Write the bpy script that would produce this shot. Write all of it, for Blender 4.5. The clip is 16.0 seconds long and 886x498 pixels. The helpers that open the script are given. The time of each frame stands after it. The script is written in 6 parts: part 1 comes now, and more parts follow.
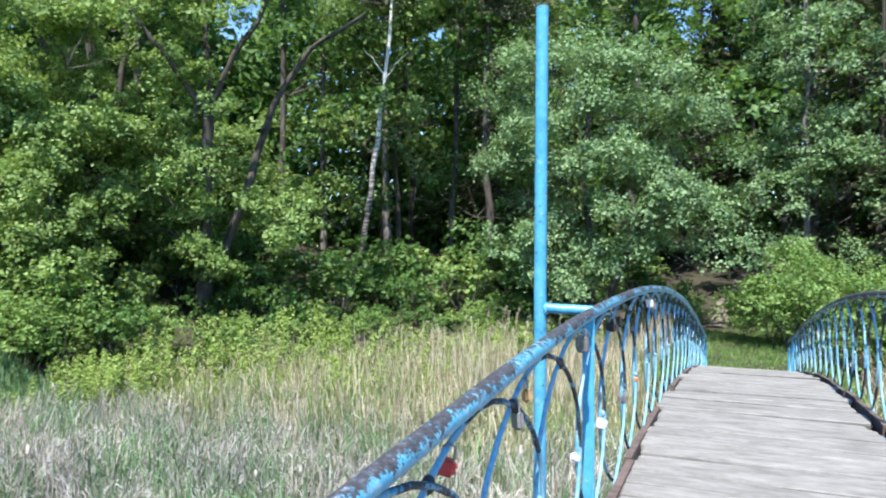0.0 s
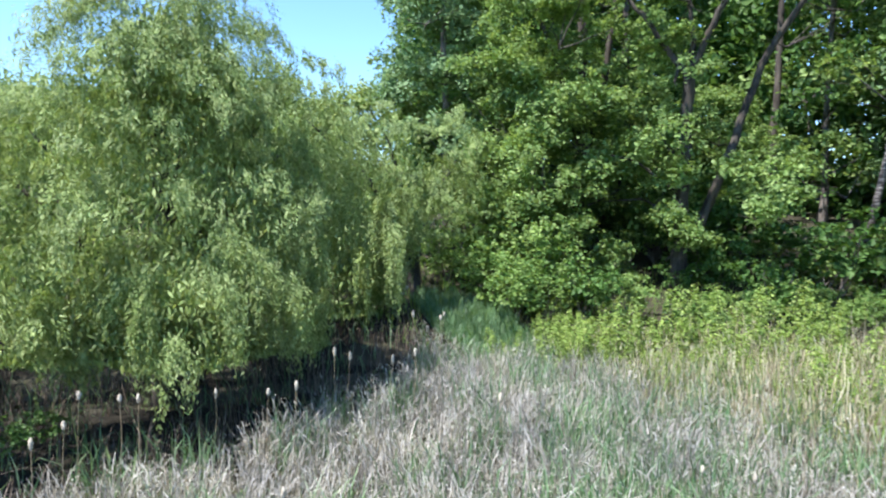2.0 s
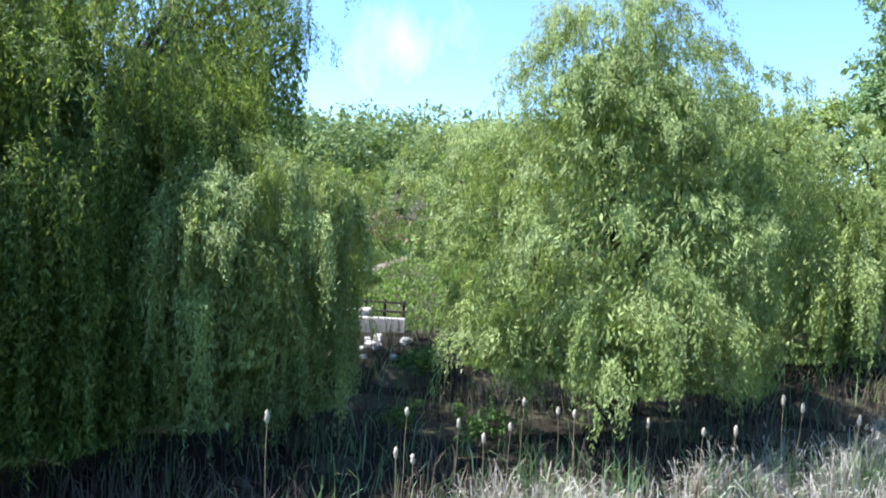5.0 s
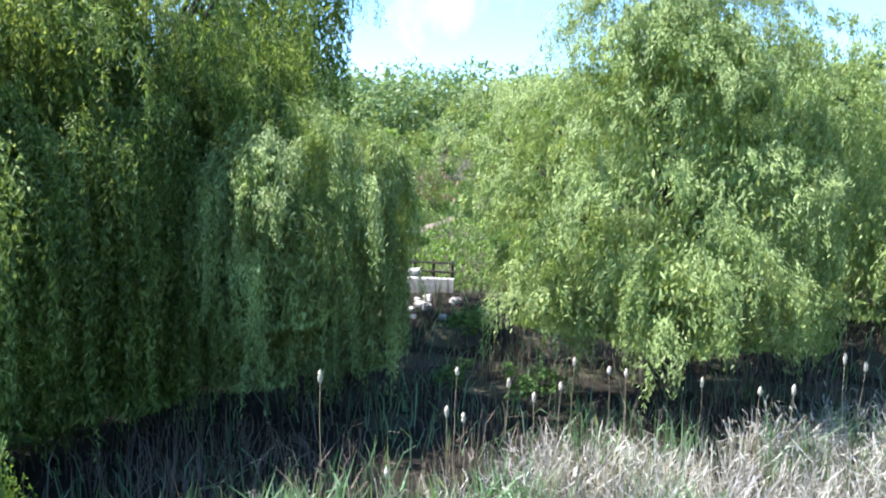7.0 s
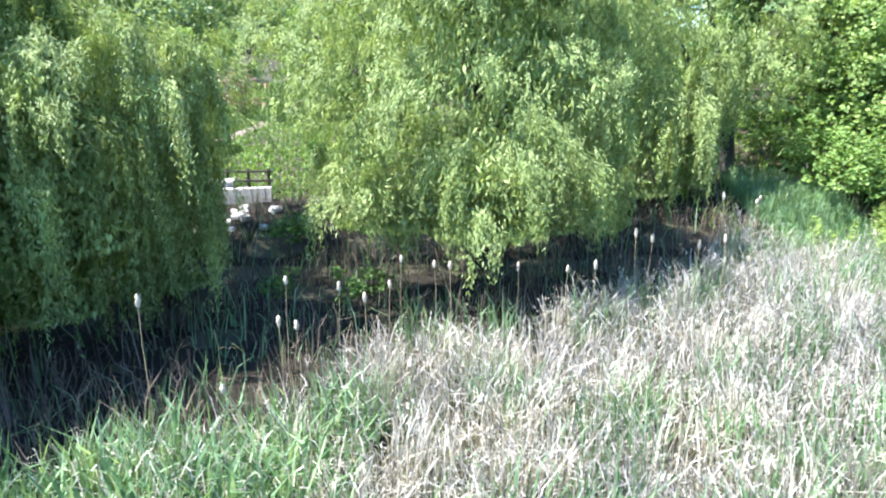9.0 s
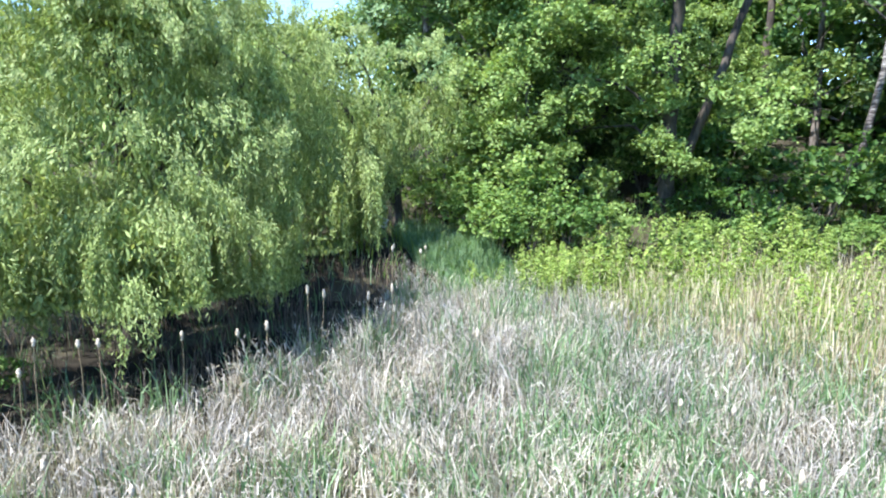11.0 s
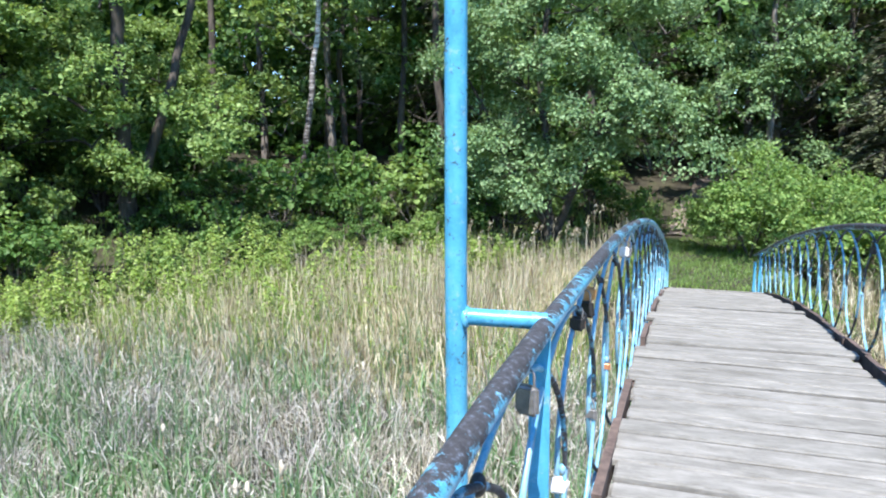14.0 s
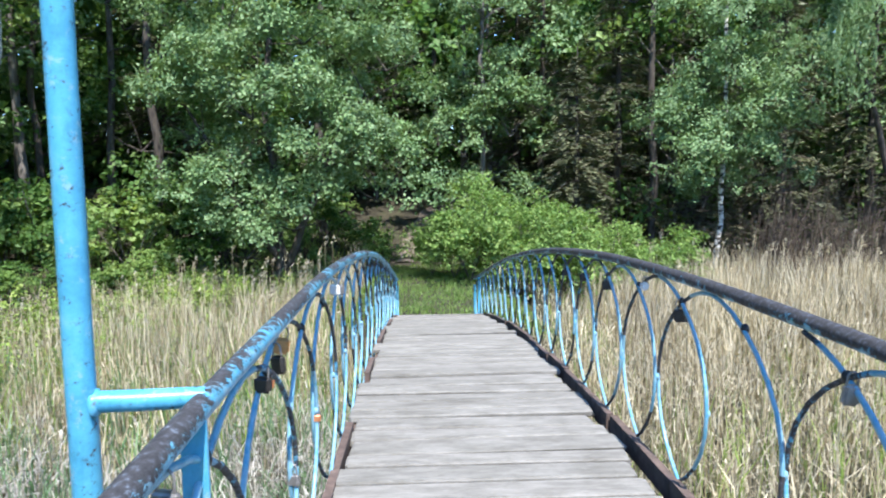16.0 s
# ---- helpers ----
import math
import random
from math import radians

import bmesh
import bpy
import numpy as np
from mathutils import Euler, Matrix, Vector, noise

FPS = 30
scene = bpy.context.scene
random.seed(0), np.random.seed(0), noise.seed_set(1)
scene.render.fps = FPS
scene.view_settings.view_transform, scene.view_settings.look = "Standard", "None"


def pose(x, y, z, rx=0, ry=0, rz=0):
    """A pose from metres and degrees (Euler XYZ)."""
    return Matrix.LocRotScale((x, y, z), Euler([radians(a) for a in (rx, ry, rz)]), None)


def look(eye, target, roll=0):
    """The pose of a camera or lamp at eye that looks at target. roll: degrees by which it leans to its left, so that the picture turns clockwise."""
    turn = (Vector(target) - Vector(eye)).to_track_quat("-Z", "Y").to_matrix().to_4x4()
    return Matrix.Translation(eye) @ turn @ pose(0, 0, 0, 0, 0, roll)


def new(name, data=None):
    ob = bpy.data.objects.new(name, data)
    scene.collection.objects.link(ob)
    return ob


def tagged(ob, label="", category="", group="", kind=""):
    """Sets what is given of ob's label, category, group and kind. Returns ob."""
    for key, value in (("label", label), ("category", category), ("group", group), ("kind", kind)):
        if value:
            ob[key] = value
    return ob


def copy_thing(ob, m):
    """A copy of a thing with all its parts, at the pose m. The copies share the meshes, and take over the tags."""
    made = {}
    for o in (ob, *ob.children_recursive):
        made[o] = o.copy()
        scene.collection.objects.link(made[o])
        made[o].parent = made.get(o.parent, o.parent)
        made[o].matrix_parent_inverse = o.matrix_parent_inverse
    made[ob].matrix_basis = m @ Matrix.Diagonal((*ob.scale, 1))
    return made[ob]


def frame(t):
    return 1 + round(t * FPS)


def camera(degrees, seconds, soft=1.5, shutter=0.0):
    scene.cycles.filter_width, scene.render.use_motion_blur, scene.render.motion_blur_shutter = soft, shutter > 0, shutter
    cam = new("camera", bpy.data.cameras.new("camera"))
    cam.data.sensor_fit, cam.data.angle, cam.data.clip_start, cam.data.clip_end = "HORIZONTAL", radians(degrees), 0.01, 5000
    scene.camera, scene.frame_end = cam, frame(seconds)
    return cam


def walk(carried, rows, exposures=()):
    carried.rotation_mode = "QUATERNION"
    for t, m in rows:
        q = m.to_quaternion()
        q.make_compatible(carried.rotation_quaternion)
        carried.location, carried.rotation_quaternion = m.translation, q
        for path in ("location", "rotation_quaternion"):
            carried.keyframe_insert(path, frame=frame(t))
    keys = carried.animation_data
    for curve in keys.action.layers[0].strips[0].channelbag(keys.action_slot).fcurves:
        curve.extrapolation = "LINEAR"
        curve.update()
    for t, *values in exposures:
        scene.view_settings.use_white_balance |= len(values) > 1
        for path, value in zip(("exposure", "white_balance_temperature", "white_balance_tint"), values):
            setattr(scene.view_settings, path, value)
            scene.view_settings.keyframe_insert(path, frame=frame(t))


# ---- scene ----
# ---------------------------------------------------------------- camera
def aim(x, y, z, yaw, pitch, lean):
    a, p = radians(yaw), radians(pitch)
    way = Vector((math.sin(a) * math.cos(p), math.cos(a) * math.cos(p), math.sin(p)))
    eye = Vector((x, y, z))
    return look(eye, eye + way, -lean)


cam = camera(65.37, 16.0, soft=2.0, shutter=0.12)
walk(cam, [
    (0, aim(-0.232, -3.356, 1.314, -22.97, -0.18, -0.02)),
    (0.3, aim(-0.270, -3.217, 1.301, -28.08, -1.64, -0.38)),
    (0.5, aim(-0.322, -3.128, 1.310, -32.71, -1.87, -0.17)),
    (0.6, aim(-0.318, -3.145, 1.327, -35.59, -2.16, -0.12)),
    (0.8, aim(-0.334, -2.982, 1.350, -40.52, -3.40, -1.23)),
    (1, aim(-0.350, -2.819, 1.373, -45.39, -4.18, -3.09)),
    (1.2, aim(-0.358, -2.707, 1.396, -47.65, -5.04, -2.93)),
    (1.5, aim(-0.256, -2.665, 1.451, -52.17, -5.42, -2.56)),
    (2, aim(-0.289, -2.532, 1.472, -62.15, -3.50, -1.09)),
    (2.5, aim(-0.366, -2.468, 1.504, -76.45, -2.14, -0.43)),
    (3, aim(-0.428, -2.493, 1.533, -84.82, -2.97, -1.55)),
    (3.5, aim(-0.451, -2.473, 1.504, -88.17, -2.39, -1.20)),
    (4, aim(-0.465, -2.464, 1.476, -91.23, -3.18, 0.33)),
    (4.5, aim(-0.523, -2.489, 1.453, -96.05, -2.33, -2.75)),
    (4.7, aim(-0.541, -2.503, 1.478, -97.04, -2.34, -2.78)),
    (6.8, aim(-0.595, -2.506, 1.511, -100.02, -4.46, -2.12)),
    (7, aim(-0.616, -2.504, 1.505, -101.56, -6.13, -1.35)),
    (7.5, aim(-0.646, -2.527, 1.475, -105.60, -8.94, 0.75)),
    (8, aim(-0.661, -2.560, 1.476, -105.78, -12.55, 2.10)),
    (8.5, aim(-0.652, -2.564, 1.497, -97.21, -14.60, 1.07)),
    (9, aim(-0.632, -2.565, 1.493, -86.38, -14.05, 0.42)),
    (9.2, aim(-0.627, -2.564, 1.495, -83.63, -13.48, 0.13)),
    (11.3, aim(-0.572, -1.997, 1.458, -58.07, -8.99, 0.08)),
    (11.5, aim(-0.557, -2.011, 1.456, -55.82, -8.89, 0.17)),
    (12, aim(-0.502, -2.086, 1.459, -48.61, -7.97, 0.02)),
    (12.5, aim(-0.556, -2.047, 1.441, -42.64, -7.68, 0.68)),
    (13, aim(-0.554, -1.936, 1.462, -36.05, -6.56, 0.77)),
    (13.5, aim(-0.537, -1.841, 1.472, -26.48, -6.94, 0.63)),
    (14, aim(-0.526, -1.803, 1.477, -19.52, -8.22, 0.55)),
    (14.5, aim(-0.529, -1.759, 1.452, -12.99, -7.37, -0.07)),
    (15, aim(-0.513, -1.717, 1.469, -8.48, -6.98, 0.33)),
    (15.5, aim(-0.462, -1.596, 1.474, -4.57, -7.07, 1.08)),
    (16, aim(-0.395, -1.477, 1.486, 2.08, -5.92, 0.74)),
], exposures=[(0, 1.15, 6050, 14), (1.5, 1.12, 6050, 14), (3.0, 1.16, 6050, 14), (4.0, 1.2, 6050, 14), (4.7, 1.28, 6050, 14), (7.0, 1.66, 6050, 14), (8.0, 1.88, 6050, 14), (8.6, 2.04, 6050, 14), (9.2, 1.98, 6050, 14), (11.3, 1.54, 6050, 14), (13.0, 1.26, 6050, 14), (16.0, 1.10, 6050, 14)])

# ---------------------------------------------------------------- light
SUN_EL, SUN_AZ = 61.0, 170.0          # height, and bearing from +y towards +x
world = bpy.data.worlds.new("sky")
scene.world = world
world.use_nodes = True
wn = world.node_tree
sky = wn.nodes.new("ShaderNodeTexSky")
sky.sky_type = 'NISHITA'
sky.sun_disc = False
sky.sun_elevation = radians(SUN_EL)
sky.sun_rotation = radians(SUN_AZ)
sky.air_density, sky.dust_density, sky.ozone_density = 1.0, 0.0, 3.2
def wn_node(kind, **sets):
    n = wn.nodes.new(kind)
    for key, value in sets.items():
        n.inputs[key].default_value = value
    return n


# thin white cloud, streaked, strongest in the west
co = wn.nodes.new("ShaderNodeTexCoord")
mp = wn_node("ShaderNodeMapping", Scale=(1.0, 2.6, 1.1), Rotation=(0.5, 0.0, 0.0))
wn.links.new(co.outputs["Generated"], mp.inputs[0])
wisp = wn_node("ShaderNodeTexNoise", Scale=2.4, Detail=6.0, Roughness=0.6)
wn.links.new(mp.outputs[0], wisp.inputs["Vector"])
away = wn.nodes.new("ShaderNodeVectorMath")
away.operation = 'DISTANCE'
wn.links.new(co.outputs["Generated"], away.inputs[0])
away.inputs[1].default_value = (-0.954, -0.185, 0.236)
near = wn.nodes.new("ShaderNodeMapRange")
for slot, value in zip(("From Min", "From Max", "To Min", "To Max"), (0.0, 0.15, 0.50, 0.0)):
    near.inputs[slot].default_value = value
wn.links.new(away.outputs["Value"], near.inputs["Value"])
total = wn.nodes.new("ShaderNodeMath")
total.operation = 'ADD'
wn.links.new(near.outputs[0], total.inputs[0])
wn.links.new(wisp.outputs["Fac"], total.inputs[1])
veil = wn.nodes.new("ShaderNodeMapRange")
for slot, value in zip(("From Min", "From Max", "To Min", "To Max"), (0.76, 0.98, 0.0, 0.7)):
    veil.inputs[slot].default_value = value
wn.links.new(total.outputs[0], veil.inputs["Value"])
blend = wn.nodes.new("ShaderNodeMix")
blend.data_type = 'RGBA'
wn.links.new(veil.outputs[0], blend.inputs[0])
clear = wn.nodes.new("ShaderNodeMix")
clear.data_type, clear.blend_type = 'RGBA', 'MULTIPLY'
clear.inputs[0].default_value = 1.0
clear.inputs[7].default_value = (0.82, 0.98, 1.06, 1)
wn.links.new(sky.outputs[0], clear.inputs[6])
wn.links.new(clear.outputs[2], blend.inputs[6])
blend.inputs[7].default_value = (4.2, 4.4, 4.8, 1)
wn.links.new(blend.outputs[2], wn.nodes["Background"].inputs[0])
wn.nodes["Background"].inputs[1].default_value = 0.142
sun_data = bpy.data.lights.new("sun", 'SUN')
sun_data.energy, sun_data.angle, sun_data.color = 4.9, radians(0.6), (1.0, 0.95, 0.86)
sun = new("sun", sun_data)
sun_to = Vector((math.sin(radians(SUN_AZ)) * math.cos(radians(SUN_EL)), math.cos(radians(SUN_AZ)) * math.cos(radians(SUN_EL)), math.sin(radians(SUN_EL))))
sun.matrix_world = look(sun_to * 60, (0, 0, 0))


# ---------------------------------------------------------------- materials
def shader(name):
    m = bpy.data.materials.new(name)
    m.use_nodes = True
    nt = m.node_tree
    return m, nt, nt.nodes["Principled BSDF"]


def node(nt, kind, **sets):
    n = nt.nodes.new(kind)
    for key, value in sets.items():
        if key in n.inputs:
            n.inputs[key].default_value = value
    return n


def ramp(nt, source, stops, smooth=True):
    r = nt.nodes.new("ShaderNodeValToRGB")
    els = r.color_ramp.elements
    while len(els) < len(stops):
        els.new(0.5)
    for e, (at, col) in zip(els, stops):
        e.position, e.color = at, (*col, 1)
    if not smooth:
        r.color_ramp.interpolation = 'CONSTANT'
    nt.links.new(source, r.inputs[0])
    return r.outputs[0]


def mixed(nt, fac, a, b, kind='MIX'):
    m = nt.nodes.new("ShaderNodeMix")
    m.data_type, m.blend_type = 'RGBA', kind
    if isinstance(fac, float):
        m.inputs[0].default_value = fac
    else:
        nt.links.new(fac, m.inputs[0])
    for slot, v in ((6, a), (7, b)):
        if isinstance(v, tuple):
            m.inputs[slot].default_value = (*v, 1)
        else:
            nt.links.new(v, m.inputs[slot])
    return m.outputs[2]


def noise_tex(nt, scale, detail=4.0, rough=0.55, space="Object", stretch=None):
    tc = nt.nodes.new("ShaderNodeTexCoord")
    out = tc.outputs[space]
    if stretch:
        mp = nt.nodes.new("ShaderNodeMapping")
        mp.inputs["Scale"].default_value = stretch
        nt.links.new(out, mp.inputs[0])
        out = mp.outputs[0]
    n = node(nt, "ShaderNodeTexNoise", Scale=scale, Detail=detail, Roughness=rough)
    nt.links.new(out, n.inputs["Vector"])
    return n.outputs["Fac"]


def bump(nt, bsdf, height, strength=0.4, distance=0.01):
    b = node(nt, "ShaderNodeBump", Strength=strength, Distance=distance)
    nt.links.new(height, b.inputs["Height"])
    nt.links.new(b.outputs[0], bsdf.inputs["Normal"])


def leaf_material(name, stops, through_light=0.35, gloss=0.5, patch=1.3, sheen=0.22):
    """Leaves and blades: each its own tone, larger patches on top, light passing through."""
    m, nt, p = shader(name)
    geo = nt.nodes.new("ShaderNodeNewGeometry")
    col = ramp(nt, geo.outputs["Random Per Island"], stops)
    big = noise_tex(nt, patch, 2.0)
    tone = ramp(nt, big, [(0.3, (0.72, 0.72, 0.72)), (0.7, (1.15, 1.12, 1.0))])
    col = mixed(nt, 1.0, col, tone, 'MULTIPLY')
    nt.links.new(col, p.inputs["Base Color"])
    p.inputs["Roughness"].default_value = gloss
    p.inputs["Specular IOR Level"].default_value = sheen
    tr = nt.nodes.new("ShaderNodeBsdfTranslucent")
    lit = mixed(nt, 1.0, col, (1.25, 1.2, 0.7), 'MULTIPLY')
    nt.links.new(lit, tr.inputs[0])
    mx = nt.nodes.new("ShaderNodeMixShader")
    mx.inputs[0].default_value = through_light
    nt.links.new(p.outputs[0], mx.inputs[1])
    nt.links.new(tr.outputs[0], mx.inputs[2])
    nt.links.new(mx.outputs[0], nt.nodes["Material Output"].inputs[0])
    return m


def bark_material(name, dark, light, scale=6.0, stretch=(1, 1, 0.25), lo=0.35, hi=0.7):
    m, nt, p = shader(name)
    n = noise_tex(nt, scale, 6.0, 0.65, stretch=stretch)
    col = ramp(nt, n, [(lo, dark), (hi, light)])
    nt.links.new(col, p.inputs["Base Color"])
    p.inputs["Roughness"].default_value = 0.9
    bump(nt, p, n, 0.8, 0.03)
    return m


M_WILLOW = leaf_material("willow_leaf", [(0.0, (0.155, 0.22, 0.068)), (0.5, (0.285, 0.39, 0.14)), (1.0, (0.45, 0.54, 0.25))], 0.30, 0.5, sheen=0.24)
# darker copy of the willow leaf, with shade put into its colour
M_WILLOW_SHADE = leaf_material("shade_willow_leaf", [(0.0, (0.06, 0.105, 0.03)), (0.6, (0.19, 0.28, 0.08)), (1.0, (0.42, 0.52, 0.19))], 0.5, 0.5, sheen=0.24)
M_MAPLE = leaf_material("broad_leaf", [(0.0, (0.135, 0.215, 0.062)), (0.6, (0.25, 0.385, 0.125)), (1.0, (0.39, 0.51, 0.205))], 0.42)
M_SALLOW = leaf_material("grey_green_leaf", [(0.0, (0.12, 0.21, 0.09)), (0.6, (0.22, 0.35, 0.17)), (1.0, (0.32, 0.44, 0.24))], 0.32)
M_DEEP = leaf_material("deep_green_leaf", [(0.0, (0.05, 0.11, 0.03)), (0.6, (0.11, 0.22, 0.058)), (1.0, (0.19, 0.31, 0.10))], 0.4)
M_SHRUB = leaf_material("shrub_leaf", [(0.0, (0.165, 0.27, 0.065)), (0.6, (0.315, 0.445, 0.125)), (1.0, (0.47, 0.57, 0.21))], 0.42)
M_BUSH = leaf_material("bush_leaf", [(0.0, (0.10, 0.195, 0.05)), (0.6, (0.21, 0.345, 0.10)), (1.0, (0.35, 0.475, 0.165))], 0.42)
M_NEEDLE = leaf_material("needles", [(0.0, (0.075, 0.09, 0.05)), (0.6, (0.14, 0.165, 0.09)), (1.0, (0.24, 0.24, 0.155))], 0.1)
M_FAR = leaf_material("far_leaf", [(0.0, (0.13, 0.20, 0.075)), (0.6, (0.20, 0.29, 0.12)), (1.0, (0.28, 0.37, 0.18))], 0.3, patch=0.25)
M_STRAW = leaf_material("dead_cattail", [(0.0, (0.15, 0.14, 0.125)), (0.45, (0.44, 0.42, 0.395)), (1.0, (0.71, 0.69, 0.67))], 0.25, 0.6, 0.7)
M_GOLD = leaf_material("golden_reed", [(0.0, (0.19, 0.155, 0.10)), (0.5, (0.49, 0.435, 0.32)), (1.0, (0.79, 0.73, 0.59))], 0.25, 0.6, 0.5)
M_BLADE = leaf_material("green_cattail", [(0.0, (0.10, 0.195, 0.095)), (0.6, (0.19, 0.325, 0.175)), (1.0, (0.34, 0.48, 0.30))], 0.38, 0.35, 0.7)
M_GRASS = leaf_material("lawn_grass", [(0.0, (0.12, 0.22, 0.055)), (1.0, (0.28, 0.40, 0.13))], 0.38)
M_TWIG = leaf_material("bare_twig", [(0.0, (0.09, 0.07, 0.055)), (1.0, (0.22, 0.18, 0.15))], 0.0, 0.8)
M_TAN = leaf_material("dry_brown_leaf", [(0.0, (0.20, 0.14, 0.10)), (1.0, (0.42, 0.33, 0.25))], 0.3)
M_BARK = bark_material("dark_bark", (0.025, 0.02, 0.016), (0.12, 0.10, 0.08))
M_BARK2 = bark_material("grey_bark", (0.06, 0.05, 0.04), (0.24, 0.21, 0.18))
M_BIRCH = bark_material("birch_bark", (0.04, 0.035, 0.03), (0.66, 0.64, 0.60), 4.0, (0.8, 0.8, 1.8), 0.44, 0.54)


def birch_bark():
    m, nt, p = shader("birch_stem")
    n = noise_tex(nt, 5.0, 6.0, 0.65, stretch=(0.6, 0.6, 2.2))
    tc = nt.nodes.new("ShaderNodeTexCoord")
    sep = nt.nodes.new("ShaderNodeSeparateXYZ")
    nt.links.new(tc.outputs["Object"], sep.inputs[0])
    ma = nt.nodes.new("ShaderNodeMath")
    ma.operation = 'MULTIPLY_ADD'
    nt.links.new(sep.outputs[2], ma.inputs[0])
    ma.inputs[1].default_value = 0.046
    nt.links.new(n, ma.inputs[2])
    nt.links.new(ramp(nt, ma.outputs[0], [(0.60, (0.05, 0.04, 0.035)), (0.78, (0.30, 0.28, 0.26)), (0.92, (0.72, 0.70, 0.66))]), p.inputs["Base Color"])
    p.inputs["Roughness"].default_value = 0.85
    bump(nt, p, n, 0.5, 0.02)
    return m


M_BIRCH2 = birch_bark()


def mat_ground():
    m, nt, p = shader("marsh_soil")
    n = noise_tex(nt, 1.4, 8.0, 0.65)
    f = noise_tex(nt, 22.0, 5.0)
    a = ramp(nt, n, [(0.3, (0.018, 0.016, 0.01)), (0.55, (0.05, 0.045, 0.025)), (0.8, (0.045, 0.07, 0.02))])
    b = ramp(nt, f, [(0.3, (0.6, 0.6, 0.6)), (0.7, (1.4, 1.35, 1.2))])
    nt.links.new(mixed(nt, 1.0, a, b, 'MULTIPLY'), p.inputs["Base Color"])
    p.inputs["Roughness"].default_value = 0.95
    bump(nt, p, f, 0.8, 0.05)
    return m


def mat_paint(name, worn, up=0.0, chip=16.0, patch=0.0, fade=0.0, flecks=1.0):
    """Blue oil paint, brushed on thick, chipped to primer and rust."""
    m, nt, p = shader(name)
    fine = noise_tex(nt, 55.0, 5.0, 0.7)
    mid = noise_tex(nt, 9.0, 6.0, 0.75)
    blue = ramp(nt, mid, [(0.3, (0.06, 0.28, 0.45)), (0.55, (0.095, 0.385, 0.56)), (0.78, (0.19 + fade, 0.47, 0.58))])
    scuff = ramp(nt, noise_tex(nt, 38.0, 8.0, 0.8, stretch=(1.0, 0.5, 0.5)), [(0.50 - fade, (1, 1, 1)), (0.66 - fade, (0.80, 0.82, 0.80))])
    pale = ramp(nt, noise_tex(nt, 21.0, 8.0, 0.8), [(0.56 - fade * 1.4, (0, 0, 0)), (0.64 - fade, (0.7, 0.7, 0.7))])
    blue = mixed(nt, pale, mixed(nt, 1.0, blue, scuff, 'MULTIPLY'), (0.30, 0.46, 0.53))
    grime = ramp(nt, fine, [(0.3, (0.018, 0.018, 0.020)), (0.54, (0.046, 0.045, 0.048)), (0.63, (0.085, 0.10, 0.125)), (0.72, (0.085 + 0.32 * flecks, 0.10 + 0.37 * flecks, 0.125 + 0.39 * flecks))])
    mask = noise_tex(nt, chip, 8.0, 0.8)
    if patch:
        wide = nt.nodes.new("ShaderNodeMath")
        wide.operation = 'MULTIPLY_ADD'
        nt.links.new(noise_tex(nt, 2.2, 3.0, 0.5), wide.inputs[0])
        wide.inputs[1].default_value = patch
        nt.links.new(mask, wide.inputs[2])
        mask = wide.outputs[0]
    if up > 0.0:
        geo = nt.nodes.new("ShaderNodeNewGeometry")
        sep = nt.nodes.new("ShaderNodeSeparateXYZ")
        nt.links.new(geo.outputs["Normal"], sep.inputs[0])
        ma = nt.nodes.new("ShaderNodeMath")
        ma.operation = 'MULTIPLY_ADD'
        nt.links.new(sep.outputs[2], ma.inputs[0])
        ma.inputs[1].default_value = up
        nt.links.new(mask, ma.inputs[2])
        mask = ma.outputs[0]
    edge = ramp(nt, mask, [(worn, (0, 0, 0)), (worn + 0.05, (1, 1, 1))])
    nt.links.new(mixed(nt, edge, blue, grime), p.inputs["Base Color"])
    nt.links.new(ramp(nt, edge, [(0, (0.32, 0.32, 0.32)), (1, (0.75, 0.75, 0.75))]), p.inputs["Roughness"])
    bump(nt, p, mask, 0.25, 0.004)
    return m


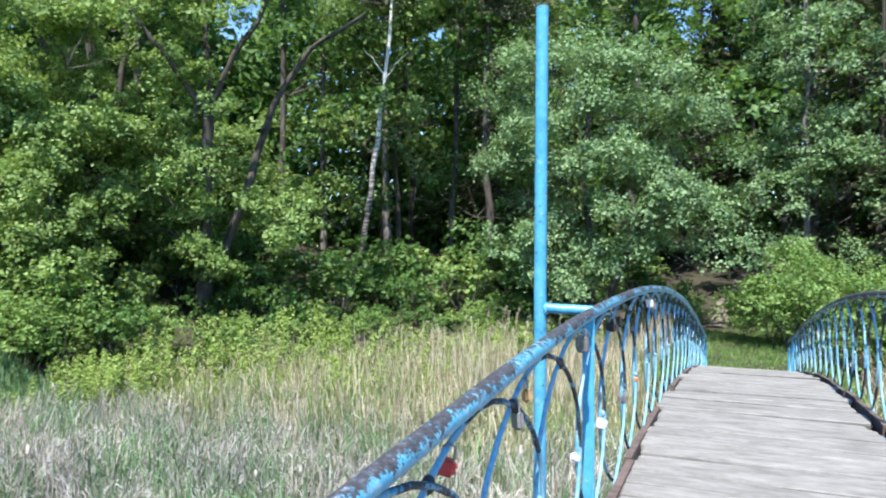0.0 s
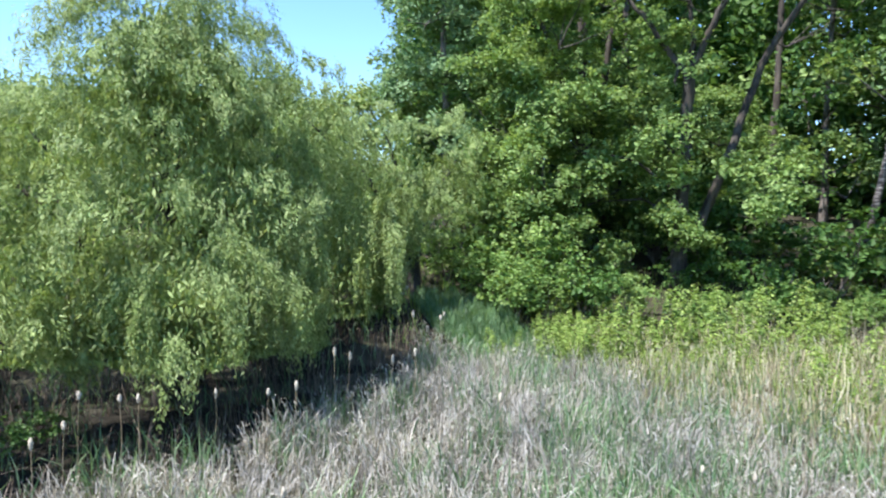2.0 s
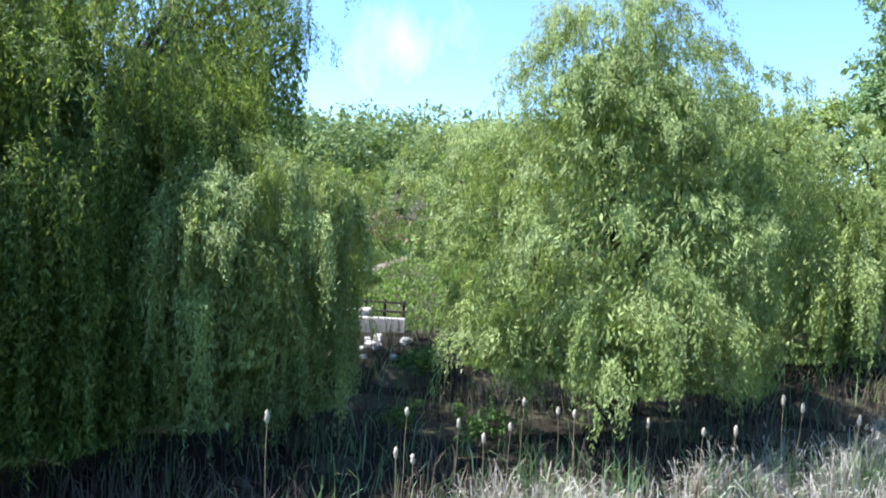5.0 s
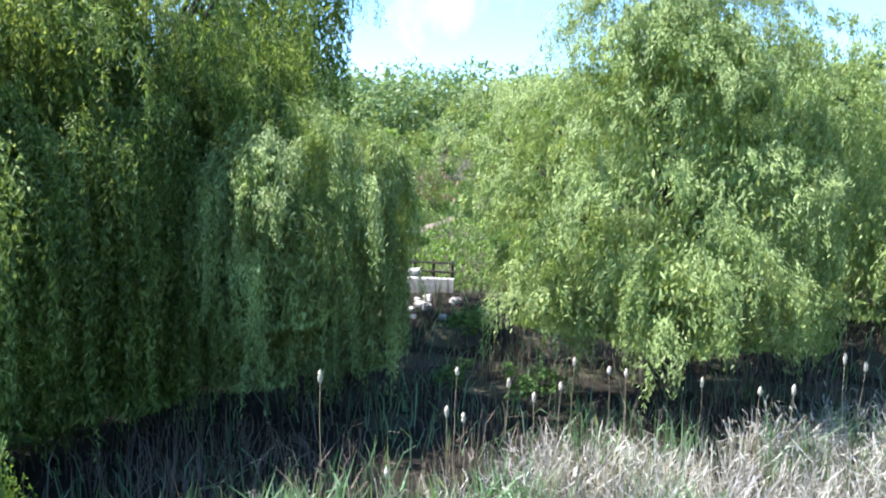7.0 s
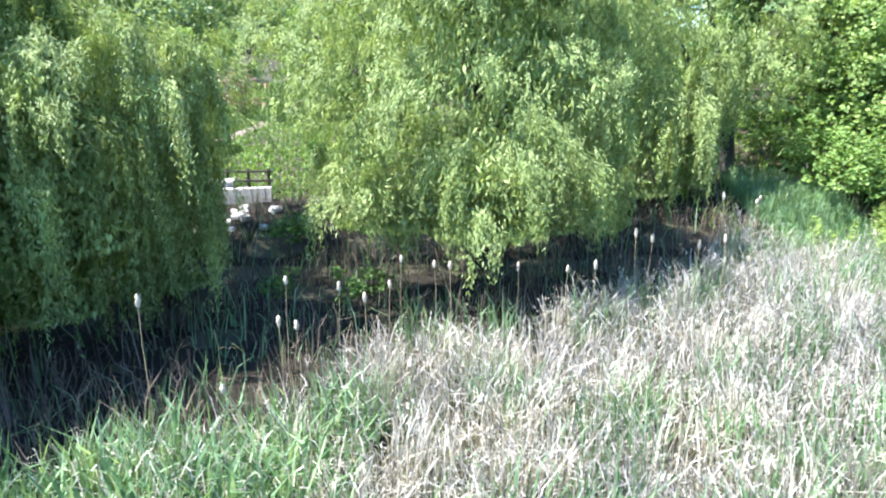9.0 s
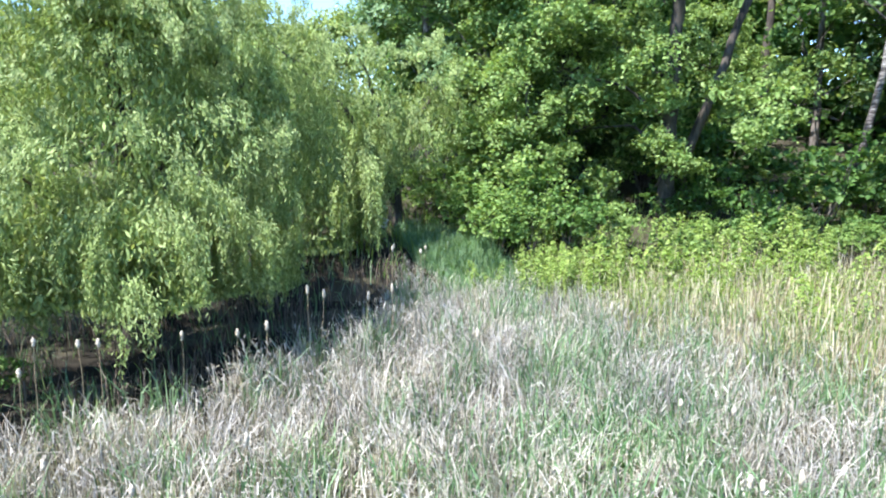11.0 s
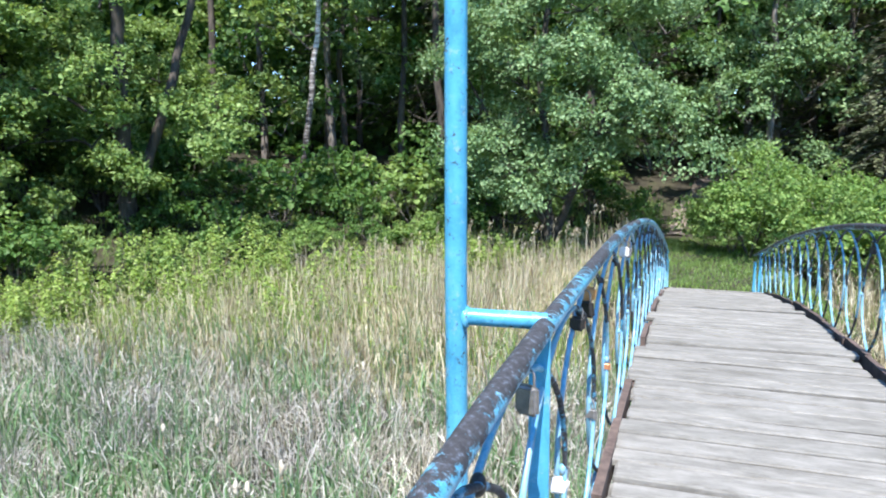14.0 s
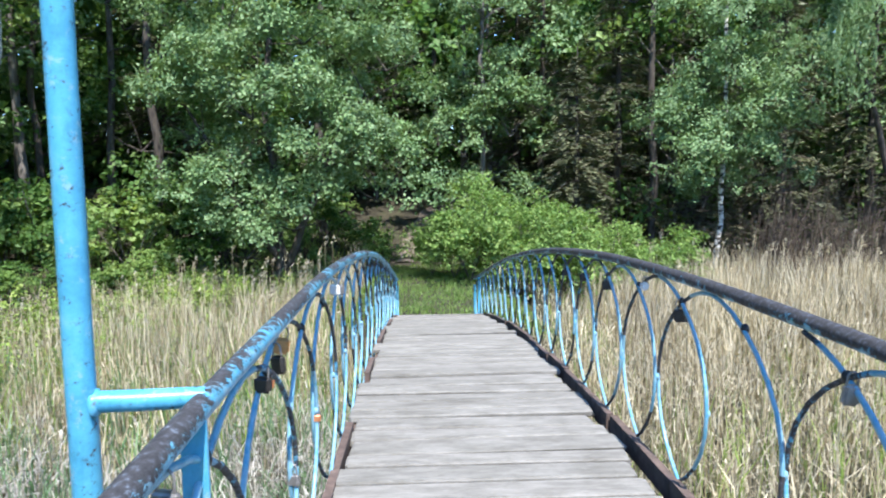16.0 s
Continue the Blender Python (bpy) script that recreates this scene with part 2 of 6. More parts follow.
def mat_plank():
    m, nt, p = shader("weathered_plank")
    info = nt.nodes.new("ShaderNodeObjectInfo")
    where = nt.nodes.new("ShaderNodeTexCoord")
    place = nt.nodes.new("ShaderNodeVectorMath")
    place.operation = 'ADD'
    nt.links.new(where.outputs["Object"], place.inputs[0])
    nt.links.new(info.outputs["Location"], place.inputs[1])
    shift = nt.nodes.new("ShaderNodeVectorMath")
    shift.operation = 'MULTIPLY_ADD'
    nt.links.new(info.outputs["Random"], shift.inputs[0])
    shift.inputs[1].default_value = (31.0, 17.0, 5.0)
    nt.links.new(place.outputs[0], shift.inputs[2])

    def noise_at(source, scale, detail, rough, stretch):
        mp = node(nt, "ShaderNodeMapping", Scale=stretch)
        nt.links.new(source.outputs[0], mp.inputs[0])
        n = node(nt, "ShaderNodeTexNoise", Scale=scale, Detail=detail, Roughness=rough)
        nt.links.new(mp.outputs[0], n.inputs["Vector"])
        return n.outputs["Fac"]

    grain = noise_at(shift, 6.0, 8.0, 0.72, (1.0, 3.2, 3.2))
    fibre = noise_at(shift, 26.0, 5.0, 0.65, (0.9, 4.0, 4.0))
    stain = noise_at(place, 4.5, 8.0, 0.78, (1.0, 1.6, 1.0))
    a = ramp(nt, grain, [(0.25, (0.165, 0.157, 0.138)), (0.5, (0.232, 0.222, 0.197)), (0.75, (0.295, 0.284, 0.256))])
    b = ramp(nt, fibre, [(0.3, (0.90, 0.895, 0.885)), (0.6, (1.03, 1.03, 1.03))])
    c = ramp(nt, stain, [(0.34, (0.66, 0.65, 0.62)), (0.5, (0.95, 0.95, 0.94)), (0.62, (1.16, 1.16, 1.16))])
    d = ramp(nt, info.outputs["Random"], [(0.0, (0.92, 0.92, 0.91)), (1.0, (1.06, 1.055, 1.05))])
    crack = noise_at(shift, 1.6, 4.0, 0.6, (0.8, 7.0, 7.0))
    # dark sawn edges: dirt, plus the joints' shade put into the colour
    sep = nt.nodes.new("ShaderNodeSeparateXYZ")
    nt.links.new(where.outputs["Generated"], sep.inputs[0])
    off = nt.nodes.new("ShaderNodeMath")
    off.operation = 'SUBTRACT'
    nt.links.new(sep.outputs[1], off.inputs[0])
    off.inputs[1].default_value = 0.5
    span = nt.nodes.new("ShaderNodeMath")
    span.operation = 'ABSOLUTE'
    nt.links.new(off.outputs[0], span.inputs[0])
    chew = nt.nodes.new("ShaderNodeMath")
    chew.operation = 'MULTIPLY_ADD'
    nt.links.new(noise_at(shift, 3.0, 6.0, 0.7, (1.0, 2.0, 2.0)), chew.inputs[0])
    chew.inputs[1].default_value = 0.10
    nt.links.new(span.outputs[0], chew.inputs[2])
    edge_dark = ramp(nt, chew.outputs[0], [(0.53, (1.0, 1.0, 1.0)), (0.56, (0.42, 0.40, 0.37))])
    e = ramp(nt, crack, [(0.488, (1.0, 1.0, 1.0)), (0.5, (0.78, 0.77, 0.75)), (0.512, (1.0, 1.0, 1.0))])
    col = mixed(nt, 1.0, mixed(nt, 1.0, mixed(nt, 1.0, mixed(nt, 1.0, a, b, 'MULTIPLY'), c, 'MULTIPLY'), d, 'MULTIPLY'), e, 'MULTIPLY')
    col = mixed(nt, 1.0, col, edge_dark, 'MULTIPLY')
    nt.links.new(col, p.inputs["Base Color"])
    p.inputs["Roughness"].default_value = 0.85
    bump(nt, p, fibre, 0.5, 0.004)
    return m


def mat_plain(name, lo, hi, scale=20.0, rough=0.6, metal=0.0):
    m, nt, p = shader(name)
    n = noise_tex(nt, scale, 5.0, 0.65)
    nt.links.new(ramp(nt, n, [(0.3, lo), (0.7, hi)]), p.inputs["Base Color"])
    p.inputs["Roughness"].default_value, p.inputs["Metallic"].default_value = rough, metal
    bump(nt, p, n, 0.2, 0.003)
    return m


M_SOIL = mat_ground()
M_BLUE = mat_paint("blue_paint", 0.66)
# dark patches mix chipped paint with shade put into the colour
M_HOOP = mat_paint("flaking_blue_paint", 1.10, chip=9.0, patch=0.95, fade=0.12)
M_POLE = mat_paint("blue_pole_paint", 0.575, chip=30.0)
M_RAIL = mat_paint("worn_blue_handrail", 0.84, up=0.15, chip=30.0, patch=0.62, fade=0.05, flecks=0.6)
M_RAIL_E = mat_paint("bare_dark_handrail", 0.52, up=0.10, patch=0.25, flecks=0.1)
# near-black hoop colour: shade of the downward-facing limbs, painted in
M_HOOP_SHADE = mat_paint("hoop_shade_black", 0.42, chip=9.0, flecks=0.2)
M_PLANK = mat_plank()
M_RUST = mat_plain("rusty_angle_iron", (0.06, 0.042, 0.034), (0.17, 0.12, 0.095), 14.0, 0.85)
# near-black mud: the willows' shade is put into its colour
M_MUD = mat_plain("shaded_mud", (0.014, 0.013, 0.010), (0.032, 0.028, 0.021), 3.0, 1.0)
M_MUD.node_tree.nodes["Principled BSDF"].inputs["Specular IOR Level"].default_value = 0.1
M_BRASS = mat_plain("brass", (0.45, 0.24, 0.10), (0.65, 0.38, 0.17), 30.0, 0.4, 0.7)
M_COPPER = mat_plain("copper", (0.55, 0.20, 0.09), (0.75, 0.34, 0.16), 30.0, 0.45, 0.5)
M_STEEL = mat_plain("grey_steel", (0.20, 0.19, 0.18), (0.38, 0.36, 0.34), 30.0, 0.45, 0.6)
M_BLACK = mat_plain("black_enamel", (0.012, 0.011, 0.011), (0.04, 0.035, 0.03), 30.0, 0.5)
M_RED = mat_plain("red_enamel", (0.42, 0.03, 0.03), (0.62, 0.07, 0.06), 30.0, 0.35)
M_WHITE = mat_plain("white_enamel", (0.55, 0.53, 0.50), (0.78, 0.76, 0.73), 30.0, 0.4)
M_FLUFF = mat_plain("seed_fluff", (0.42, 0.36, 0.27), (0.72, 0.65, 0.53), 60.0, 0.95)
M_STALK = mat_plain("dry_stalk", (0.28, 0.22, 0.13), (0.46, 0.38, 0.25), 25.0, 0.8)
M_EARTH = mat_plain("trodden_earth", (0.13, 0.10, 0.075), (0.27, 0.22, 0.17), 5.0, 0.95)
M_STONE = mat_plain("pale_stone", (0.34, 0.32, 0.29), (0.58, 0.56, 0.52), 6.0, 0.85)


# ---------------------------------------------------------------- builders
rng = np.random.default_rng(7)


def reseed(n):
    """A fresh, fixed series of random numbers, so that one tree does not change the next."""
    global rng
    rng = np.random.default_rng(int(n))


def ground_z(x, y):
    """Height of the land: a marsh, its banks, the wooded slopes and the two landings of the bridge."""
    x, y = np.asarray(x, float), np.asarray(y, float)
    s = np.maximum(np.maximum(-0.835 * x + 0.55 * y - 17.0, -0.39 * x + 0.92 * y - 20.0), np.maximum(-x - 15.5, -y - 14.5))
    s = np.maximum(s, x - 26.0)
    rise = np.clip(s / 3.5, 0, 1)
    z = -2.8 + 1.05 * rise * rise * (3 - 2 * rise) + 0.24 * np.clip(s - 4.0, 0, 12) + 0.12 * np.clip(s - 16.0, 0, 45)
    pad = np.clip((3.4 - np.abs(x)) / 1.6, 0, 1) * np.clip((np.abs(y) - 12.9) / 0.9, 0, 1)
    z = np.where(pad > 0, np.maximum(z, z + pad * (-1.72 - z)), z)
    return z + 0.05 * np.sin(x * 1.7 + 0.6 * y) * np.cos(y * 1.3 - 0.4 * x)


def mesh_of(name, verts, faces, smooth=False):
    """A mesh from arrays; faces all of one size."""
    verts, faces = np.asarray(verts, np.float32), np.asarray(faces, np.int32)
    me = bpy.data.meshes.new(name)
    n, k = faces.shape
    me.vertices.add(len(verts))
    me.vertices.foreach_set("co", verts.ravel())
    me.loops.add(n * k)
    me.loops.foreach_set("vertex_index", faces.ravel())
    me.polygons.add(n)
    me.polygons.foreach_set("loop_start", np.arange(0, n * k, k, dtype=np.int32))
    me.polygons.foreach_set("loop_total", np.full(n, k, np.int32))
    me.polygons.foreach_set("use_smooth", np.full(n, smooth))
    me.update(calc_edges=True)
    return me


def bm_mesh(name, bm, smooth=False):
    me = bpy.data.meshes.new(name)
    for f in bm.faces:
        f.smooth = smooth
    bm.to_mesh(me)
    bm.free()
    return me


def part(name, me, material, parent=None, label=""):
    ob = new(name, me)
    if not me.materials:
        me.materials.append(material)
    if parent:
        ob.parent = parent
    return tagged(ob, label)


def thing(name, label, category, at=(0, 0, 0), group="", kind="", turn=0.0):
    ob = new(name)
    ob.empty_display_size = 0.2
    ob.matrix_world = pose(*at, 0, 0, turn)
    return tagged(ob, label, category, group, kind)


def unit(v):
    return v / np.maximum(np.linalg.norm(v, axis=-1, keepdims=True), 1e-9)


class Tubes:
    """Bent tapering tubes gathered into one mesh."""

    def __init__(self, sides=8):
        self.v, self.f, self.n, self.sides = [], [], 0, sides

    def add(self, pts, r0, r1, wob=0.0):
        pts = np.asarray(pts, float)
        k, m = self.sides, len(pts)
        tang = unit(np.gradient(pts, axis=0))
        side = unit(np.cross(tang, np.array([0.31, 0.87, 0.37])))
        up = np.cross(side, tang)
        rad = np.linspace(r0, r1, m)[:, None]
        a = np.linspace(0, 2 * np.pi, k, endpoint=False)
        ring = pts[:, None, :] + (rad * (1 + wob * rng.normal(size=(m, k))))[:, :, None] * (np.cos(a)[None, :, None] * side[:, None, :] + np.sin(a)[None, :, None] * up[:, None, :])
        self.v.append(ring.reshape(-1, 3))
        i, j = np.meshgrid(np.arange(m - 1), np.arange(k), indexing="ij")
        a0 = self.n + i * k + j
        b0 = self.n + i * k + (j + 1) % k
        self.f.append(np.stack([a0, b0, b0 + k, a0 + k], -1).reshape(-1, 4))
        self.n += m * k
        return self

    def mesh(self, name):
        return mesh_of(name, np.concatenate(self.v), np.concatenate(self.f), True)


def bend(a, b, n=7, sag=0.0, wander=0.0):
    """Points from a to b, with a wandering line."""
    a, b = np.asarray(a, float), np.asarray(b, float)
    t = np.linspace(0, 1, n)[:, None]
    p = a + (b - a) * t
    p[:, 2] += sag * np.sin(np.pi * t[:, 0])
    if wander:
        w = np.cumsum(rng.normal(size=(n, 3)) * wander, 0)
        p += (w - t * w[-1]) * np.array([1, 1, 0.4])
        p[0] = a
    return p


def leaves(centre, along, face, length, width):
    """One four-cornered leaf at each centre."""
    along = unit(along)
    side = unit(np.cross(along, face))
    fold = np.cross(side, along)
    length, width = np.asarray(length).reshape(-1, 1), np.asarray(width).reshape(-1, 1)
    mid = centre - along * length * 0.08
    v = np.stack([centre - along * length * 0.5, mid + side * width * 0.5 + fold * width * 0.14, centre + along * length * 0.5, mid - side * width * 0.5 + fold * width * 0.14], 1)
    f = np.arange(len(centre) * 4).reshape(-1, 4)
    return v.reshape(-1, 3), f


def sphere_dirs(n):
    return unit(rng.normal(size=(n, 3)))


def crown(name, blobs, per_clump=34, clump=0.42, leaf=0.11, droop=0.0, sub=9):
    """Leaves in sprays, sprays on the upper side of billows, billows round lobes. blobs: centre, radii, number of sprays."""
    cs, outs = [], []
    for (c, r, n) in blobs:
        m = max(n // sub, 3)
        fine = sub * 2
        d = sphere_dirs(m)
        d[:, 2] = np.where(d[:, 2] < -0.5, -d[:, 2], d[:, 2])
        rad = rng.uniform(0.55, 1.08, (m, 1))
        b = np.array(c) + d * rad * np.array(r)
        e = sphere_dirs(m * fine).reshape(m, fine, 3)
        e[..., 2] = np.abs(e[..., 2]) * 1.1 - 0.25
        e = unit(e + 0.55 * d[:, None, :])
        size = rng.uniform(0.6, 1.5, (m, 1, 1)) * rng.uniform(0.55, 1.15, (m, fine, 1)) * clump * 1.5
        cs.append((b[:, None, :] + e * size * np.array([1, 1, 0.95])).reshape(-1, 3))
        outs.append(e.reshape(-1, 3))
    cs, outs = np.concatenate(cs), np.concatenate(outs)
    n = len(cs)
    per_clump = max(per_clump // 2, 4)
    size = rng.uniform(0.5, 1.25, (n, 1, 1)) * clump * 0.66
    off = rng.normal(size=(n, per_clump, 3)) * np.array([0.48, 0.48, 0.33]) * size
    off[..., 2] -= 0.4 * (off[..., 0] ** 2 + off[..., 1] ** 2) / clump * 1.5
    p = (cs[:, None, :] + off).reshape(-1, 3)
    out = np.repeat(outs, per_clump, 0)
    face = unit(out * 0.9 + np.array([0, 0, 0.7]) + rng.normal(size=p.shape) * 0.32)
    along = rng.normal(size=p.shape) + out * 0.5
    along[:, 2] -= 0.5 + droop
    ln = leaf * rng.uniform(0.7, 1.35, len(p))
    v, f = leaves(p, along, face, ln, ln * rng.uniform(0.5, 0.8, len(p)))
    return mesh_of(name, v, f)


def hanging(name, domes, step=0.05, leaf=0.10, width=0.026, per=8, dense=4.5, long=0.2, falls=(), loose=0.42, bulk=1.0, curtain=1.4, cover=0.6, drape=0.55):
    """Arching boughs, plumes of strands hanging from each, narrow leaves down each strand. domes: centre x, y, radius, top, rim height, lowest end, strands. falls: x, y, top, lowest end and half width of single cascades."""
    P, D, O, filler = [], [], [], []
    plumes_each = 8

    def strands(x0, y0, z0, ln, dd, sway):
        k = np.maximum((ln / step * np.where(ln > 1.4, 0.8, 1.0)).astype(int), 4)
        idx = np.repeat(np.arange(len(ln)), k)
        first = np.cumsum(k) - k
        s = (np.arange(len(idx)) - first[idx]) / k[idx] * ln[idx]
        bow = 0.14 * (1 - np.exp(-s / 0.25))
        xy = np.stack([x0, y0], 1)[idx] + dd[idx] * bow[:, None] + sway[idx] * s[:, None]
        p = np.column_stack([xy, z0[idx] - s])
        tang = np.column_stack([dd[idx] * (1.1 * np.exp(-s / 0.22))[:, None], -np.ones(len(s))])
        P.append(p + rng.normal(size=p.shape) * 0.032)
        D.append(unit(tang))
        O.append(np.column_stack([dd[idx], np.full(len(s), 1.5)]))

    columns = list(falls)
    for (cx, cy, rad, top, rim, low, n) in domes:
        if low < -1.2 and rad > 0.5:
            for i in range(int(rad * curtain)):
                a = i * 2.39996 + rng.normal() * 0.3
                columns.append((cx + math.cos(a) * rad * rng.uniform(0.75, 1.08), cy + math.sin(a) * rad * rng.uniform(0.75, 1.08), rim + rng.normal() * 0.2, low + rng.uniform(0, 1.1) * (0.4 if low < -2.3 else 1.0), rng.uniform(0.12, 0.28)))
    for (cx, cy, top, low, w) in columns:
        m = 13
        a, rr = rng.uniform(0, 2 * np.pi, m), np.abs(rng.normal(size=m)) * 0.8
        px, py = np.repeat(cx + np.cos(a) * rr * w, per), np.repeat(cy + np.sin(a) * rr * w, per)
        z = np.repeat(top + 0.2 - 0.22 * rr ** 2 + rng.normal(size=m) * 0.08, per)
        ln = np.maximum((z - low) * np.repeat(np.clip(1.0 - 0.3 * rr, 0.25, 1.0) * rng.uniform(0.45, 1.0, m), per) * rng.uniform(0.7, 1.0, m * per), 0.25)
        gap = rng.normal(size=(m * per, 2)) * 0.045
        out = np.column_stack([np.cos(a), np.sin(a)])
        strands(px + gap[:, 0], py + gap[:, 1], z, ln, np.repeat(out, per, 0), np.repeat(rng.normal(size=(m, 2)) * 0.035 - out * 0.03, per, 0) - gap * 0.4)
    for (cx, cy, rad, top, rim, low, n) in domes:
        m = max(n // (per * plumes_each), 5)
        high = low > -1.2
        small = min(1.0, rad / 1.6)
        q = np.sqrt((np.arange(m) + rng.uniform(0, 1, m)) / m) * rng.uniform(0.86, 1.1, m)
        phi = np.arange(m) * 2.39996 + rng.normal(size=m) * 0.35
        gaps = (q > 0.62) & (np.sin(4 * phi + 2.3 * cx + cy) < -0.5) & (not high)
        q, phi = q[~gaps], phi[~gaps]
        m = len(q)
        lump = 1 + 0.14 * np.sin(3 * phi + cx) + 0.09 * np.sin(7 * phi + cy)
        bx, by = cx + q * rad * lump * np.cos(phi), cy + q * rad * lump * np.sin(phi)
        bz = top - (top - rim) * np.minimum(q, 1.1) ** 2.0 + rng.normal(size=m) * 0.34 * small
        # tiers down the side
        below = (rng.uniform(size=m) < 0.45) & (q > 0.55)
        bz -= np.where(below, rng.uniform(0, 0.7, m) * min(max(rim - low - 0.8, 0.0), 1.6), 0.0)
        dirn = phi + rng.normal(size=m) * 0.4
        reach = rng.uniform(0.55, 1.35, m) * small
        t = (np.arange(plumes_each) + rng.uniform(0, 1, (m, plumes_each))) / plumes_each
        tw = rng.normal(size=t.shape) * 0.17 * (1.1 - 0.5 * t)
        dx, dy = np.cos(dirn)[:, None], np.sin(dirn)[:, None]
        px = bx[:, None] + dx * reach[:, None] * t - dy * tw
        py = by[:, None] + dy * reach[:, None] * t + dx * tw
        pz = bz[:, None] + reach[:, None] * (0.8 * t - 1.2 * t * t) + rng.normal(size=t.shape) * 0.05
        most = rng.uniform(0.3, 1.5, (m, 1)) * (drape if high else 1.0)
        if not high:
            most = most * np.where(rng.uniform(size=(m, 1)) < long, 2.4, 1.0)
        if low < -2.35:
            most = most * 2.2
        end = low + (rng.uniform(0.0, 0.9, (m, 1)) if not high else 0.0) * (0.5 if low < -2.3 else 1.0)
        fall = np.minimum(most * (0.35 + 0.75 * t) * rng.uniform(0.55, 1.1, t.shape), (pz - end) * rng.uniform(0.8, 1.0, t.shape))
        fall = np.maximum(fall, 0.22)
        # strands of each plume
        k3 = (m, plumes_each, per)
        gap = rng.normal(size=k3 + (2,)) * 0.05
        x0, y0 = (px[..., None] + gap[..., 0]).ravel(), (py[..., None] + gap[..., 1]).ravel()
        z0 = (pz[..., None] + rng.normal(size=k3) * 0.04).ravel()
        ln = (fall[..., None] * rng.uniform(0.45, 1.0, k3)).ravel()
        dd = np.repeat(np.column_stack([dx[:, 0], dy[:, 0]]), plumes_each * per, 0)
        sway = np.repeat(rng.normal(size=(m * plumes_each, 2)) * 0.07, per, 0) - gap.reshape(-1, 2) * 0.35
        strands(x0, y0, z0, ln, dd, sway)
        # coarse leaves added inside the dome to block light, seen only through gaps
        w = int(n * dense * (0.45 if high else 1.0))
        a, rr = rng.uniform(0, 2 * np.pi, w), np.sqrt(rng.uniform(0, 1, w)) * (0.86 if high else 0.76)
        tz = top - cover - (top - rim) * rr ** 2
        deep = rng.uniform(0, 1, w) * 2.6 if high else rng.uniform(0, 1, w) ** 1.5 * np.minimum(tz - low, 4.5)
        zz = np.maximum(low + 0.9, tz - deep)
        filler.append(np.column_stack([cx + rr * rad * np.cos(a), cy + rr * rad * np.sin(a), zz]))
    P, D, O = np.concatenate(P), np.concatenate(D), np.concatenate(O)
    along = D + rng.normal(size=P.shape) * loose
    face = unit(O + rng.normal(size=P.shape) * 0.6)
    ln = leaf * rng.uniform(0.7, 1.3, len(P))
    v, f = leaves(P, along, face, ln, width * rng.uniform(0.8, 1.4, len(P)))
    Q = np.concatenate(filler)
    fat = leaf / 0.105 * bulk
    v2, f2 = leaves(Q, np.array([0, 0, -1.0]) + rng.normal(size=Q.shape) * 0.5, rng.normal(size=Q.shape), rng.uniform(0.12, 0.22, len(Q)) * fat, rng.uniform(0.04, 0.065, len(Q)) * fat)
    return mesh_of(name, np.concatenate([v, v2]), np.concatenate([f, f2 + len(v)]))


def blades(name, x, y, z, height, lean, width, kink=0.0, tilt_dir=None, blunt=0.0):
    """Upright blades: root, a bend, a tip, pointed or broken off blunt."""
    n = len(x)
    a = rng.uniform(0, 2 * np.pi, n) if tilt_dir is None else tilt_dir
    face = rng.uniform(0, 2 * np.pi, n)
    d = np.stack([np.cos(a), np.sin(a)], 1)
    w = np.stack([np.cos(face), np.sin(face), np.zeros(n)], 1) * (width[:, None] * 0.5)
    root = np.column_stack([x, y, z])
    m = rng.uniform(0.45, 0.7, n)
    mid = root + np.column_stack([d * (np.sin(lean) * height * m)[:, None], np.cos(lean) * height * m])
    turn = lean * 1.6 + kink * np.abs(rng.normal(size=n))
    tip = mid + np.column_stack([d * (np.sin(turn) * height * (1 - m))[:, None], np.cos(turn) * height * (1 - m)])
    if blunt:
        v = np.stack([root - w, root + w, mid - w * 0.95, mid + w * 0.95, tip - w * blunt, tip + w * blunt], 1).reshape(-1, 3)
        b = np.arange(n)[:, None] * 6
        return mesh_of(name, v, np.concatenate([b + np.array([0, 1, 3, 2]), b + np.array([2, 3, 5, 4])]))
    v = np.stack([root - w, root + w, mid - w * 0.9, mid + w * 0.9, tip], 1).reshape(-1, 3)
    b = np.arange(n)[:, None] * 5
    f = np.concatenate([b + np.array([0, 1, 3]), b + np.array([0, 3, 2]), b + np.array([2, 3, 4])])
    return mesh_of(name, v, f)


# ---------------------------------------------------------------- land
def grid_mesh(name, xs, ys, fn):
    X, Y = np.meshgrid(xs, ys, indexing="ij")
    v = np.column_stack([X.ravel(), Y.ravel(), fn(X, Y).ravel()])
    i, j = np.meshgrid(np.arange(len(xs) - 1), np.arange(len(ys) - 1), indexing="ij")
    a = i * len(ys) + j
    return mesh_of(name, v, np.stack([a, a + len(ys), a + len(ys) + 1, a + 1], -1).reshape(-1, 4), True)


wide = np.concatenate([[-1500, -700, -300, -150, -100], np.arange(-70, 70.1, 1.25), [100, 150, 300, 700, 1500]])
tagged(part("ground", grid_mesh("ground", wide, wide, ground_z), M_SOIL), "dark marsh soil rising to wooded banks", "ground", kind="structure")


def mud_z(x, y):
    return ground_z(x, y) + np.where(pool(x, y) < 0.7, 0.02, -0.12)


